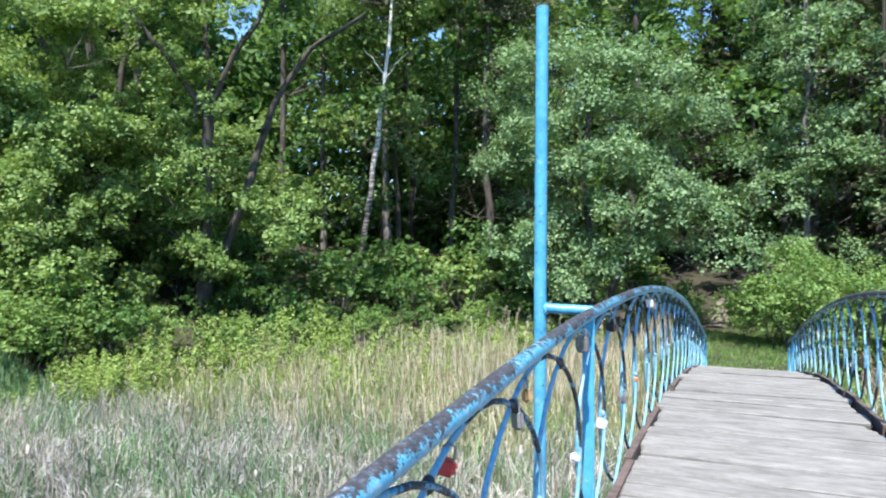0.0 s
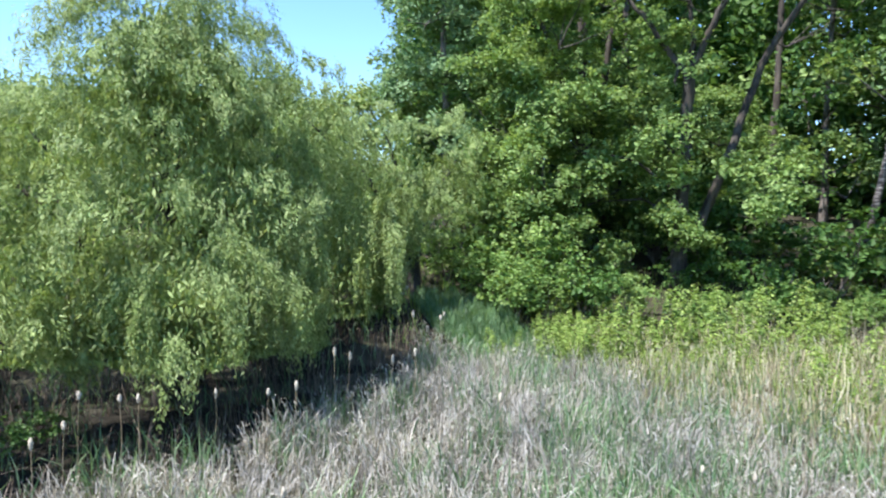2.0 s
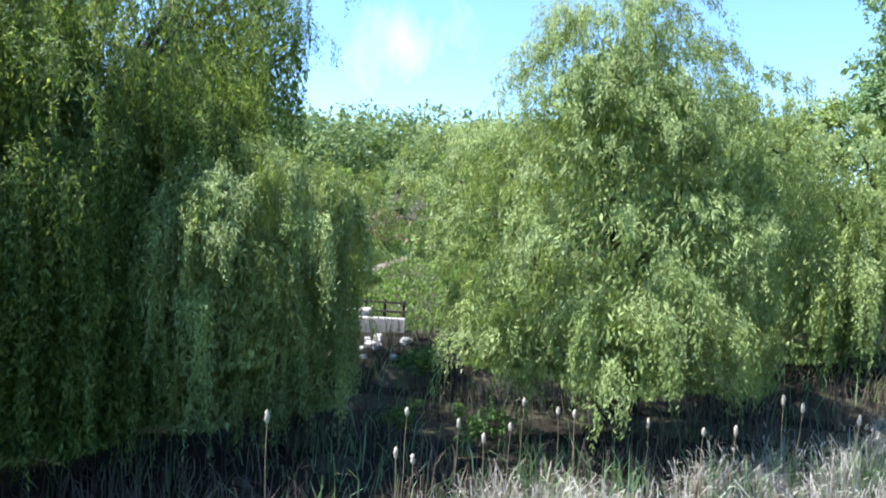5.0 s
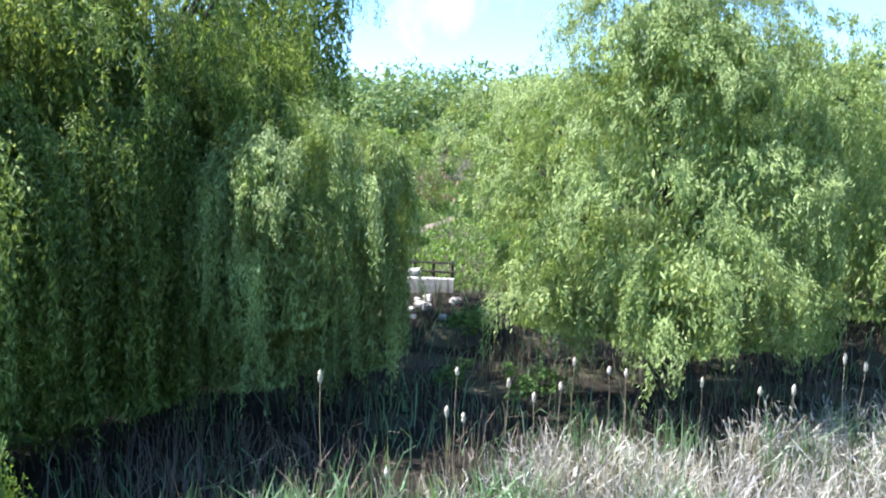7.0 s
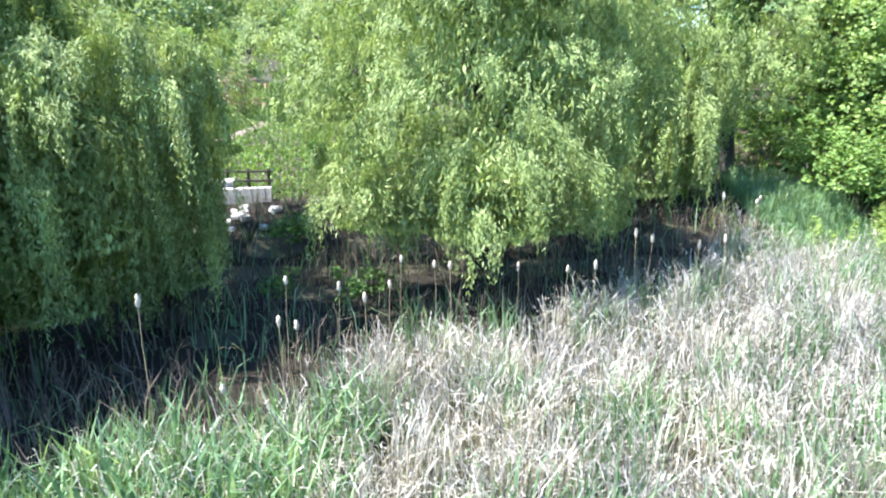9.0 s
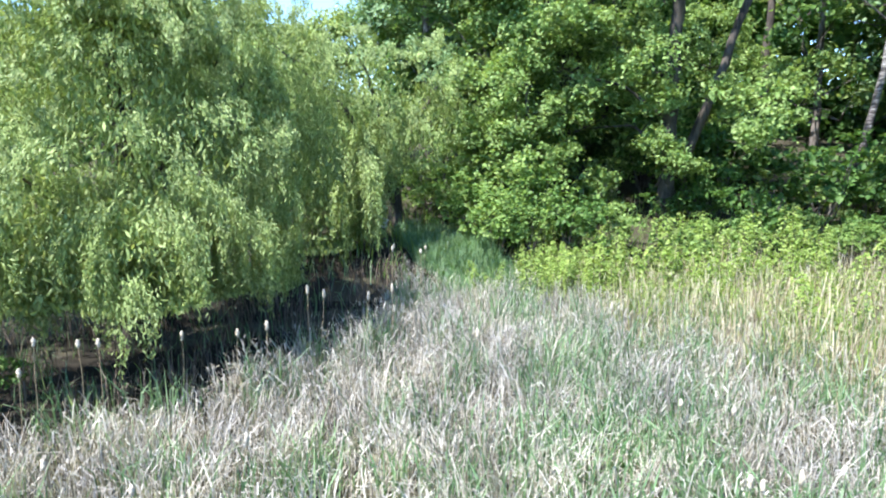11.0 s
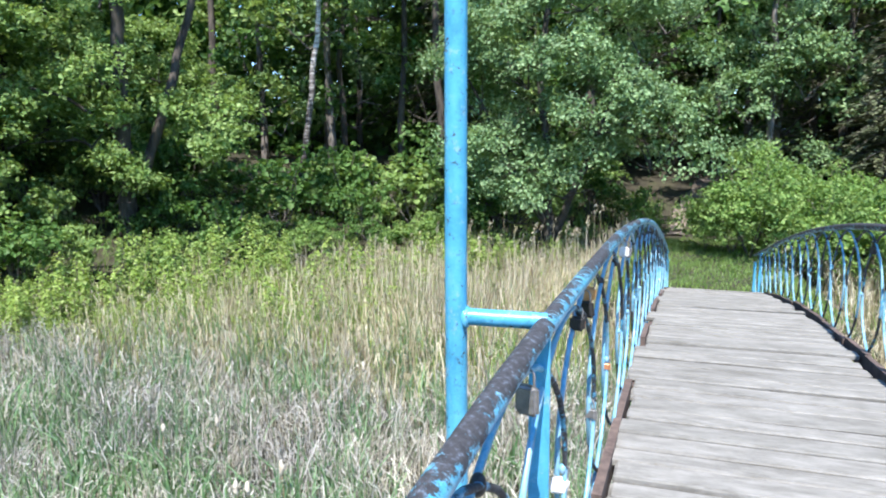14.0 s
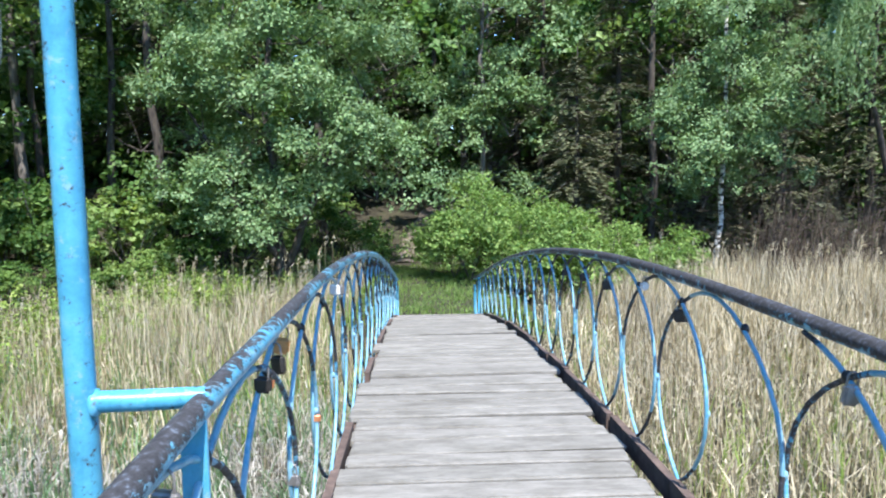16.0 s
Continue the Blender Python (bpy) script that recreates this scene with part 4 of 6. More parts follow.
# the forked tree in the middle of the wood's edge
broadleaf("tree", "forked dark-trunked tree in fresh bright green leaf", (-16.9, 15.2), [
    ([(0, 0, -0.1), (0.05, 0, 2.5), (0.25, -0.3, 4.6), (0.7, -0.7, 7.2)], 0.29, 0.19),
    ([(0.7, -0.7, 7.2), (0.2, -1.6, 8.4), (-0.5, -2.6, 9.9), (-1.2, -3.4, 11.5)], 0.11, 0.04),
    ([(0.7, -0.7, 7.2), (1.5, -0.6, 8.6), (2.6, -0.3, 10.4), (3.2, 0.2, 12.5)], 0.12, 0.05),
    ([(0.7, -0.7, 7.2), (0.8, -0.8, 9.0), (0.6, -0.9, 11.5)], 0.10, 0.04),
    ([(0.1, 0.3, 1.6), (0.9, 0.9, 4.6), (1.6, 1.5, 7.6), (3.2, 1.6, 9.6), (5.4, 1.4, 10.4)], 0.17, 0.06),
    ([(0.05, 0, 3.4), (-1.2, -1.0, 4.6), (-2.6, -2.0, 5.0)], 0.07, 0.02),
    ([(0.05, 0, 2.6), (-1.0, -0.8, 3.3), (-2.0, -1.7, 3.2)], 0.05, 0.015)],
    [((-2.6, -2.3, 5.6), (2.2, 2.0, 1.2), 150), ((-2.2, -1.8, 3.6), (1.5, 1.4, 0.8), 90), ((-2.2, -3.6, 9.0), (2.6, 2.2, 1.6), 150), ((0.9, -1.0, 10.2), (2.2, 2.0, 1.6), 150), ((2.8, 0.4, 12.4), (2.0, 2.0, 1.6), 110), ((-4.6, -4.2, 6.4), (2.2, 2.0, 1.6), 150), ((-3.8, -3.6, 2.6), (1.8, 1.6, 1.0), 110), ((2.6, 0.6, 3.2), (1.6, 1.4, 1.0), 45), ((0.1, -0.7, 5.2), (1.3, 1.0, 0.9), 45), ((0.6, -1.2, 7.4), (1.3, 1.0, 0.9), 60), ((-0.4, -0.9, 3.4), (0.9, 0.8, 0.7), 34), ((0.4, -0.9, 1.9), (1.1, 0.8, 0.9), 50)],
    M_BARK, M_MAPLE, 44, 0.5, 0.14)
broadleaf("tree", "dark multi-stemmed tree with light green leaves", (-21.4, 14.4), [
    ([(0, 0, -0.1), (0.1, 0, 4), (0.5, -0.3, 8), (0.3, -0.5, 13)], 0.28, 0.12),
    ([(0.1, 0, 3.6), (0.9, 0.4, 7), (1.6, 0.6, 12)], 0.18, 0.08),
    ([(0.1, 0, 4.5), (-0.9, -0.6, 8), (-2.2, -1.2, 11.5)], 0.14, 0.05)],
    [((-2.2, -1.6, 7.2), (2.4, 2.2, 1.4), 150), ((-3.4, -2.6, 4.2), (2.2, 2.0, 1.4), 140), ((0.6, -0.6, 10.6), (2.8, 2.5, 2.0), 170), ((-1.5, -1.0, 12.5), (2.6, 2.4, 2.0), 130), ((2.2, 0.4, 7.6), (1.6, 1.5, 1.0), 70), ((-2.6, -3.4, 1.8), (1.8, 1.6, 1.0), 120), ((-4.2, -3.4, 6.6), (2.2, 2.0, 1.6), 190), ((-4.6, -3.0, 9.6), (2.2, 2.0, 1.6), 170), ((-0.6, -2.2, 5.4), (1.8, 1.6, 1.3), 120)],
    M_BARK, M_MAPLE, 46, 0.5, 0.15)
# high out-of-view crowns on these three trees are added to shade the wood
broadleaf("birch", "birch with a white upper stem and dark foot", (-15.0, 22.0), [
    ([(0, 0, -0.1), (0.35, 0.1, 2.6), (0.75, 0.3, 6.0), (1.15, 0.5, 9.5), (1.5, 0.7, 13.5)], 0.15, 0.06),
    ([(1.1, 0.5, 9.0), (1.7, 0.3, 9.8), (2.4, 0.1, 10.2)], 0.03, 0.01),
    ([(1.1, 0.5, 9.4), (0.5, 0.7, 10.3), (0.0, 0.7, 10.8)], 0.03, 0.01)],
    [((1.6, 0.8, 13.0), (3.2, 3.0, 1.8), 260), ((2.6, -2.4, 12.0), (2.8, 2.6, 1.4), 200)],
    M_BIRCH2, M_MAPLE, 30, 0.45, 0.12)
broadleaf("tree", "slim grey-stemmed tree in shade", (-15.4, 26.6), [([(0, 0, -0.1), (0.1, 0, 4), (0.3, 0, 8), (0.4, 0.3, 14)], 0.16, 0.08)],
    [((0.4, -1.3, 13.0), (3.2, 3.0, 1.8), 190), ((-0.8, -0.5, 11.5), (1.8, 1.6, 1.4), 70)], M_BARK, M_DEEP, 30, 0.5, 0.16)
broadleaf("tree", "slim red-brown pine stem in shade", (-12.6, 26.6), [([(0, 0, -0.1), (0.15, 0, 4), (0.3, 0.1, 9), (0.5, 0.2, 15)], 0.17, 0.08), ([(0.25, 0, 7), (1.2, -0.4, 7.2), (2.0, -0.6, 6.8)], 0.03, 0.01), ([(0.25, 0, 6), (-0.9, -0.4, 6.3), (-1.7, -0.6, 6.0)], 0.03, 0.01)],
    [((0.4, -1.5, 13.0), (3.4, 3.2, 1.8), 190), ((2.8, -3.5, 12.0), (3.0, 2.8, 1.4), 150)], M_BARK, M_NEEDLE, 36, 0.5, 0.16)
# the big sallow beside the path
broadleaf("sallow", "large grey-green sallow with billowing crown", (-4.8, 21.0), [
    ([(0, 0, -0.1), (-0.1, 0, 2), (-0.3, 0.2, 5), (-0.2, 0.5, 9)], 0.22, 0.08),
    ([(0, 0, 0.8), (1.2, -0.4, 3.5), (2.3, -0.7, 6.5)], 0.14, 0.05),
    ([(-0.1, 0, 1.5), (-1.6, -0.2, 4.0), (-2.8, -0.3, 6.4)], 0.13, 0.04)],
    [((-0.6, -0.8, 6.8), (2.6, 2.0, 1.9), 260), ((1.6, -1.0, 5.2), (2.0, 1.7, 1.4), 190), ((3.2, -0.9, 3.9), (1.6, 1.4, 1.2), 140), ((-2.2, -0.7, 5.8), (1.4, 1.3, 1.4), 130), ((-1.4, -0.9, 3.6), (1.2, 1.1, 1.1), 100), ((1.0, -0.4, 9.0), (2.6, 2.1, 1.6), 220), ((-1.8, 0.4, 9.4), (2.4, 2.0, 1.9), 180), ((2.9, 0.1, 7.2), (1.8, 1.6, 1.4), 140), ((0.6, -1.0, 2.9), (1.5, 1.2, 0.9), 90), ((-0.9, -1.0, 2.0), (1.2, 1.0, 0.8), 60)],
    M_BARK, M_SALLOW, 38, 0.56, 0.12, sub=14)
broadleaf("tree", "tall grey-green tree with a pale stem beside the path", (2.3, 28.0), [([(0, 0, -0.1), (0.1, 0, 4), (0.1, 0, 9), (0.1, 0.2, 15)], 0.16, 0.06)],
    [((0.2, 0, 7.4), (1.6, 1.4, 1.3), 110), ((-0.7, -0.5, 4.6), (1.4, 1.2, 1.3), 90), ((1.2, -0.4, 5.4), (1.5, 1.3, 1.3), 90), ((0.2, -0.2, 10.5), (2.1, 1.8, 1.8), 150), ((0.6, -0.8, 2.4), (1.5, 1.3, 1.0), 80), ((-0.3, 0.2, 13.4), (2.0, 1.8, 1.6), 100)],
    M_BARK2, M_SALLOW, 34, 0.5, 0.14)
broadleaf("birch", "birch with blotched stem and hanging dark green sprays", (10.5, 23.2), [([(0, 0, -0.1), (0.05, 0, 2), (0.1, 0, 5), (0.2, 0.2, 12)], 0.13, 0.05)],
    [((0.2, 0.0, 6.6), (2.2, 2.0, 1.6), 190), ((-1.6, -0.3, 5.2), (1.6, 1.4, 1.3), 110), ((1.5, 0, 4.8), (1.3, 1.2, 1.1), 80), ((0.4, 0.4, 9.4), (2.6, 2.2, 2.0), 190), ((-0.8, -0.4, 3.4), (1.1, 1.0, 0.8), 50), ((0.1, -0.9, 5.6), (0.9, 0.6, 0.9), 50), ((0.1, -0.9, 7.8), (1.1, 0.6, 1.0), 60), ((0.3, -0.8, 10.0), (1.2, 0.7, 1.0), 60)],
    M_BIRCH, M_SALLOW, 36, 0.5, 0.12, 0.6)


MAPLE = broadleaf("tree", "low spreading maple in bright green leaf", (-20.2, 11.8), [([(0, 0, -0.1), (0.2, 0, 1.5), (0.6, -0.4, 4.5)], 0.14, 0.05), ([(0.1, 0, 0.8), (-0.9, -0.6, 2.5), (-1.6, -1.0, 4)], 0.09, 0.03)],
    [((0.4, -0.6, 3.6), (1.8, 1.6, 1.2), 110), ((-0.8, -1.0, 2.2), (1.7, 1.5, 1.0), 100), ((1.4, -0.6, 2.0), (1.4, 1.3, 0.9), 80), ((-0.6, -0.4, 5.2), (1.9, 1.7, 1.2), 110), ((1.0, -1.2, 1.0), (1.3, 1.2, 0.7), 70), ((-2.0, -1.2, 3.8), (1.5, 1.4, 1.1), 80), ((-1.2, -1.6, 0.9), (1.4, 1.2, 0.7), 60)],
    M_BARK, M_MAPLE, 36, 0.42, 0.13, group="low maples")
for x, yy, s in ((-23.0, 12.8, 1.1), (-19.2, 18.6, 1.0), (-22.6, 16.6, 1.2)):
    copy_thing(MAPLE, pose(x, yy, float(ground_z(x, yy)) - 0.05, 0, 0, rng.uniform(0, 360)) @ Matrix.Diagonal((s, s, s * rng.uniform(0.9, 1.1), 1)))


broadleaf("tree", "tall pale green tree with soft drooping sprays", (-24.4, 10.2), [([(0, 0, -0.1), (0.1, 0, 4), (0.1, -0.2, 9), (0.0, 0.2, 14)], 0.2, 0.06)],
    [((rng.normal() * 0.5, rng.normal() * 0.7 - 0.2, h), (1.9, 2.0, 1.3), 150) for h in (4.5, 6.2, 8.0, 9.6, 11.2, 12.8, 14.2)], M_BARK2, M_SALLOW, 40, 0.55, 0.14, 0.8)
broadleaf("tree", "rounded yellow-green tree behind the willows", (-28.0, 6.4), [([(0, 0, -0.1), (0.1, 0, 2.4), (0.1, -0.2, 4.2)], 0.2, 0.06)],
    [((rng.normal() * 0.6, q, h), (1.7, 1.7, 1.1), 80) for h, q in ((1.4, -1.0), (2.6, 0.6), (3.6, -0.6), (4.2, 0.9), (4.6, 1.6), (3.8, -1.6), (3.4, 2.4), (4.8, 2.8))], M_BARK2, M_WILLOW, 34, 0.5, 0.14)
broadleaf("tree", "rounded yellow-green tree behind the willows", (-25.6, 2.2), [([(0, 0, -0.1), (0.1, 0, 3), (0.1, -0.2, 6)], 0.2, 0.06)],
    [((rng.normal() * 0.6, q, h), (1.7, 1.7, 1.0), 70) for h, q in ((1.5, -1.0), (3.0, 0.6), (4.6, -0.8), (5.4, 1.2), (4.0, 2.4))], M_BARK2, M_WILLOW, 36, 0.5, 0.14)


def conifer(at, label, height, reach, leaf=M_NEEDLE, tiers=26, dead=False):
    stem, tb, P, D = Tubes(8), Tubes(4), [], []
    stem.add(bend((0, 0, -0.1), (0.1, 0.1, height), 9, 0, 0.03), 0.2, 0.02)
    for i in range(tiers):
        h = height * (0.12 + 0.86 * i / tiers)
        r = reach * (1 - i / tiers) ** 0.7 * rng.uniform(0.75, 1.1)
        for a in rng.uniform(0, 2 * np.pi, 7):
            e = np.array([math.cos(a) * r, math.sin(a) * r, h - 0.28 * r + rng.normal() * 0.1])
            line = bend((0, 0, h), e, 7, 0.12 * r, 0.02)
            tb.add(line, 0.022, 0.006)
            if dead:
                continue
            n = int(70 * r / reach) + 12
            t = rng.uniform(0.2, 1.0, n)
            q = np.array([0, 0, h]) + (e - np.array([0, 0, h])) * t[:, None]
            sidev = np.array([-math.sin(a), math.cos(a), 0])
            q = q + sidev * (rng.normal(size=(n, 1)) * 0.22 * r * (1.1 - t[:, None])) + rng.normal(size=(n, 3)) * 0.05
            q[:, 2] += 0.12 * r * np.sin(np.pi * t) - rng.uniform(0, 0.16, n)
            P.append(q)
            D.append(np.tile(e - np.array([0, 0, h]), (n, 1)) + sidev * rng.normal(size=(n, 1)) * r)
    me = None
    if not dead:
        P, D = np.concatenate(P), np.concatenate(D)
        ln = rng.uniform(0.14, 0.32, len(P))
        v, f = leaves(P, D, np.array([0, 0, 1.0]) + rng.normal(size=P.shape) * 0.35, ln, ln * 0.32)
        me = mesh_of("crown", v, f)
    return tree("spruce", label, "tree", at, [stem, tb], me, M_BARK2 if dead else M_BARK, leaf)


conifer((5.8, 25.6), "dull green spruce with drooping dry boughs", 9.0, 2.3)
DARK = conifer((8.0, 27.5), "dark spruce at the wood's edge", 14.0, 2.6)
conifer((2.9, 30.5), "dead bare spruce stem with thin grey boughs", 13.0, 1.5, dead=True)

for x, yy, s in ((-4.6, 33.0, 1.25), (-1.4, 36.0, 1.3), (4.4, 31.5, 1.2), (11.6, 27.4, 1.05), (15.4, 28.2, 1.15), (18.8, 27.2, 1.05), (22.4, 25.2, 1.1), (17.2, 31.4, 1.2), (-9.2, 31.6, 1.2), (-12.8, 33.4, 1.3), (6.2, 33.5, 1.25), (11.0, 32.0, 1.2)):
    copy_thing(DARK, pose(x, yy, float(ground_z(x, yy)) - 0.1, 0, 0, rng.uniform(0, 360)) @ Matrix.Diagonal((s, s, s, 1)))

# deeper wood: a few kinds of tall trees, repeated
PROTO = []
reseed(14)
for kind, (leaf, bark) in enumerate(((M_DEEP, M_BARK), (M_MAPLE, M_BARK2), (M_SALLOW, M_BARK))):
    b = [((rng.normal() * 1.2, rng.normal() * 1.2, h), (rng.uniform(1.7, 2.6), rng.uniform(1.7, 2.6), rng.uniform(1.1, 1.8)), 30) for h in np.linspace(3.0, 14.5, 9)]
    PROTO.append(broadleaf("tree", ("tall dark green tree deep in the wood", "tall bright green tree in the wood", "tall grey-green tree in the wood")[kind], (-27.0 - 3 * kind, 20.0 + 4 * kind),
        [([(0, 0, -0.1), (0.1, 0.1, 5), (0.2, 0.0, 15)], 0.2, 0.06)], b, bark, leaf, 17, 0.65, 0.235, group="trees of the wood"))
reseed(15)
spots = []
for i in range(400):
    a, d = radians(rng.uniform(-56, 50)), rng.uniform(27, 45)
    x, yy = math.sin(a) * d - 0.5, math.cos(a) * d - 2.0
    if (-0.835 * x + 0.55 * yy > 20.5 or -0.39 * x + 0.92 * yy > (25.0 if x < 7 else 19.5)) and not (-3.2 < x < 1.2 and yy < 34) and all((x - p) ** 2 + (yy - q) ** 2 > 8.5 for p, q in spots):
        spots.append((x, yy))
for i, (x, yy) in enumerate(spots[:34] + [(8.5, 29.6), (14.0, 34.0), (0.8, 37.0), (-2.2, 39.0)]):
    s = rng.uniform(0.85, 1.3)
    copy_thing(PROTO[(0, 0, 1, 0, 2)[i % 5]], pose(x, yy, float(ground_z(x, yy)) - 0.1, 0, 0, rng.uniform(0, 360)) @ Matrix.Diagonal((s, s, s * rng.uniform(0.95, 1.2), 1)))


def far_woods():
    """Masses of leafage on the slopes behind, too far to tell apart."""
    C, R = [], []
    for i in range(330):
        a = radians(rng.uniform(-165, 75) if i % 3 == 0 else rng.uniform(-125, -78))
        d = rng.uniform(46, 78)
        x, yy = math.sin(a) * d, math.cos(a) * d
        west = -135 < math.degrees(a) < -72
        h = rng.uniform(3.4, 6.0) if west else rng.uniform(9, 16)
        base = float(ground_z(x, yy))
        for kk in range(6 if west else 5):
            C.append((x + rng.normal() * 1.2, yy + rng.normal() * 1.2, base + h * (0.1 + 0.16 * kk)))
            R.append((rng.uniform(1.6, 3.0) * 0.75, rng.uniform(1.6, 3.0) * 0.75, h * 0.18) if west else (rng.uniform(1.6, 3.0), rng.uniform(1.6, 3.0), h * 0.16))
    C, R = np.array(C), np.array(R)
    n = 52
    d = sphere_dirs(len(C) * n).reshape(len(C), n, 3)
    west = np.repeat((C[:, 0] < -38) & (C[:, 1] < 12), n)
    p = (C[:, None] + d * R[:, None] * rng.uniform(0.6, 1.0, (len(C), n, 1))).reshape(-1, 3)
    out = d.reshape(-1, 3)
    ln = rng.uniform(0.55, 1.2, len(p)) * np.where(west, 0.42, 1.0)
    v, f = leaves(p, rng.normal(size=p.shape), out + np.array([0, 0, 0.6]) + rng.normal(size=p.shape) * 0.5, ln, ln * 0.7)
    return mesh_of("far_woods", v, f)


def deep_wood():
    """The unbroken mass of leaves behind the nearer trees."""
    n = 100000
    a, d = np.radians(rng.uniform(-68, 58, n)), rng.uniform(37, 50, n)
    x, yy = np.sin(a) * d, np.cos(a) * d - 1.0
    base = ground_z(x, yy)
    z = base + rng.uniform(0, 1, n) * (17 + 4 * np.sin(a * 19) + 2 * np.sin(a * 47 + 1))
    p = np.column_stack([x, yy, z])
    p = p[~((np.abs(x) < 1.5) & (yy < 40) & (z - base < 2.5))]
    ln = rng.uniform(0.4, 0.85, len(p))
    v, f = leaves(p, rng.normal(size=p.shape), np.array([0, -0.5, 0.8]) + rng.normal(size=p.shape) * 0.6, ln, ln * 0.65)
    return mesh_of("deep_wood", v, f)


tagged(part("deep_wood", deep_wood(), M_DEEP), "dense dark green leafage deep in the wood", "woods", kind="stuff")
tagged(part("far_woods", far_woods(), M_FAR), "green wooded slopes in the distance", "woods", kind="stuff")


# ---------------------------------------------------------------- undergrowth
def shrub_mesh(r, h, n, leafsize, per=11):
    b = [((rng.normal() * r * 0.45, rng.normal() * r * 0.45, h * rng.uniform(0.35, 0.75)), (r * 0.6, r * 0.6, h * 0.33), n // 5) for _ in range(5)]
    b.append(((0, 0, h * 0.3), (r * 0.9, r * 0.9, h * 0.3), n // 4))
    return crown("foliage", b, per, 0.24, leafsize, 0.0, 6)


def shrub(at, r, h, label, material, n=110, leafsize=0.09, group=""):
    t = thing("shrub", label, "shrub", (at[0], at[1], float(ground_z(*at)) - 0.05), group)
    tb = Tubes(6)
    for a in rng.uniform(0, 2 * np.pi, 7):
        tb.add(bend((0, 0, 0), (math.cos(a) * r * 0.6, math.sin(a) * r * 0.6, h * 0.8), 5, 0, 0.04), 0.018, 0.006)
    tagged(part("stem", tb.mesh("stem"), M_BARK2, t), kind="stuff")
    part("foliage", shrub_mesh(r, h, n, leafsize), material, t)
    return t


def shoots(at, r, h, n, label, group):
    """Young maple shoots: upright stems with tiers of spread leaves."""
    t = thing("sapling", label, "shrub", (at[0], at[1], float(ground_z(*at)) - 0.05), group)
    tb, P, A = Tubes(4), [], []
    for _ in range(n):
        a, q = rng.uniform(0, 2 * np.pi), r * math.sqrt(rng.uniform())
        foot = np.array([math.cos(a) * q, math.sin(a) * q, 0])
        top = foot * 1.25 + np.array([rng.normal() * 0.06, rng.normal() * 0.06, h * rng.uniform(0.55, 1.0)])
        tb.add(bend(foot, top, 4, 0, 0.02), 0.009, 0.004)
        tiers = int(top[2] / 0.085)
        for k in range(tiers):
            u = 0.25 + 0.77 * k / tiers
            c = foot + (top - foot) * u
            m = 5
            b = rng.uniform(0, 2 * np.pi, m)
            w = rng.uniform(0.05, 0.24, m) * (1.15 - 0.75 * max(0.0, u - 0.55) / 0.45)
            P.append(c + np.column_stack([np.cos(b) * w, np.sin(b) * w, rng.normal(size=m) * 0.03 - 0.25 * w]))
            A.append(np.column_stack([np.cos(b), np.sin(b), -0.35 + rng.normal(size=m) * 0.2]))
    P, A = np.concatenate(P), np.concatenate(A)
    ln = rng.uniform(0.07, 0.15, len(P))
    v, f = leaves(P, A, np.array([0, 0, 1.0]) + rng.normal(size=P.shape) * 0.35, ln, ln * 0.62)
    tagged(part("stem", tb.mesh("stem"), M_BARK2, t), kind="stuff")
    part("foliage", mesh_of("foliage", v, f), M_SHRUB, t)
    return t


reseed(13)
BRIGHT = "yellow-green maple saplings at the edge of the reeds"
ROW = "saplings along the reeds"
SAPLINGS = [shoots((-13.2, 13.6), 0.8, 2.0, 13, BRIGHT, ROW), shoots((-12.0, 15.0), 0.7, 2.3, 11, BRIGHT, ROW), shoots((-10.2, 16.6), 0.9, 1.9, 14, BRIGHT, ROW)]
for i in range(92):
    t = (i + rng.uniform()) / 92
    x, yy = -15.9 + 10.9 * t + rng.normal() * 0.7, 8.0 + 12.2 * t + 1.1 * math.sin(t * 9) + rng.normal() * 0.8
    if i % 3 == 0:
        x, yy = x + 0.7, yy - 1.0
    s = rng.uniform(0.45, 0.95) * (0.7 + 0.3 * min(1.0, t * 4))
    copy_thing(SAPLINGS[i % 3], pose(x, yy, float(ground_z(x, yy)) - 0.05, 0, 0, rng.uniform(0, 360)) @ Matrix.Diagonal((s, s, s * rng.uniform(0.75, 1.2), 1)))
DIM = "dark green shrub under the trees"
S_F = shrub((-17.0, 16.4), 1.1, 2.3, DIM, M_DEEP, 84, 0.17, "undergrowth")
S_D = shrub((-18.4, 13.0), 1.2, 1.7, DIM, M_MAPLE, 84, 0.16, "undergrowth")
for i in range(46):
    t = rng.uniform(0, 1)
    x, yy = -20.2 + 17.0 * t + rng.normal() * 1.4, 11.6 + 13.5 * t + rng.normal() * 1.4
    if -3.4 < x < 0.6 or -0.835 * x + 0.55 * yy < 18.4 and x < -6:
        continue
    s = rng.uniform(0.35, 0.85)
    copy_thing(S_D if i % 2 else S_F, pose(x, yy, float(ground_z(x, yy)) - 0.05, 0, 0, rng.uniform(0, 360)) @ Matrix.Diagonal((s, s, s * rng.uniform(0.8, 1.3), 1)))
for i in range(28):
    t = rng.uniform(0, 1)
    x, yy = -24.0 + 19.5 * t + rng.normal() * 1.6, 14.8 + 14.5 * t + rng.normal() * 1.6
    if -2.6 < x < 0.6:
        continue
    s = rng.uniform(0.9, 1.6)
    copy_thing(S_F if i % 3 else S_D, pose(x, yy, float(ground_z(x, yy)) - 0.1, 0, 0, rng.uniform(0, 360)) @ Matrix.Diagonal((s, s, s * rng.uniform(0.8, 1.2), 1)))
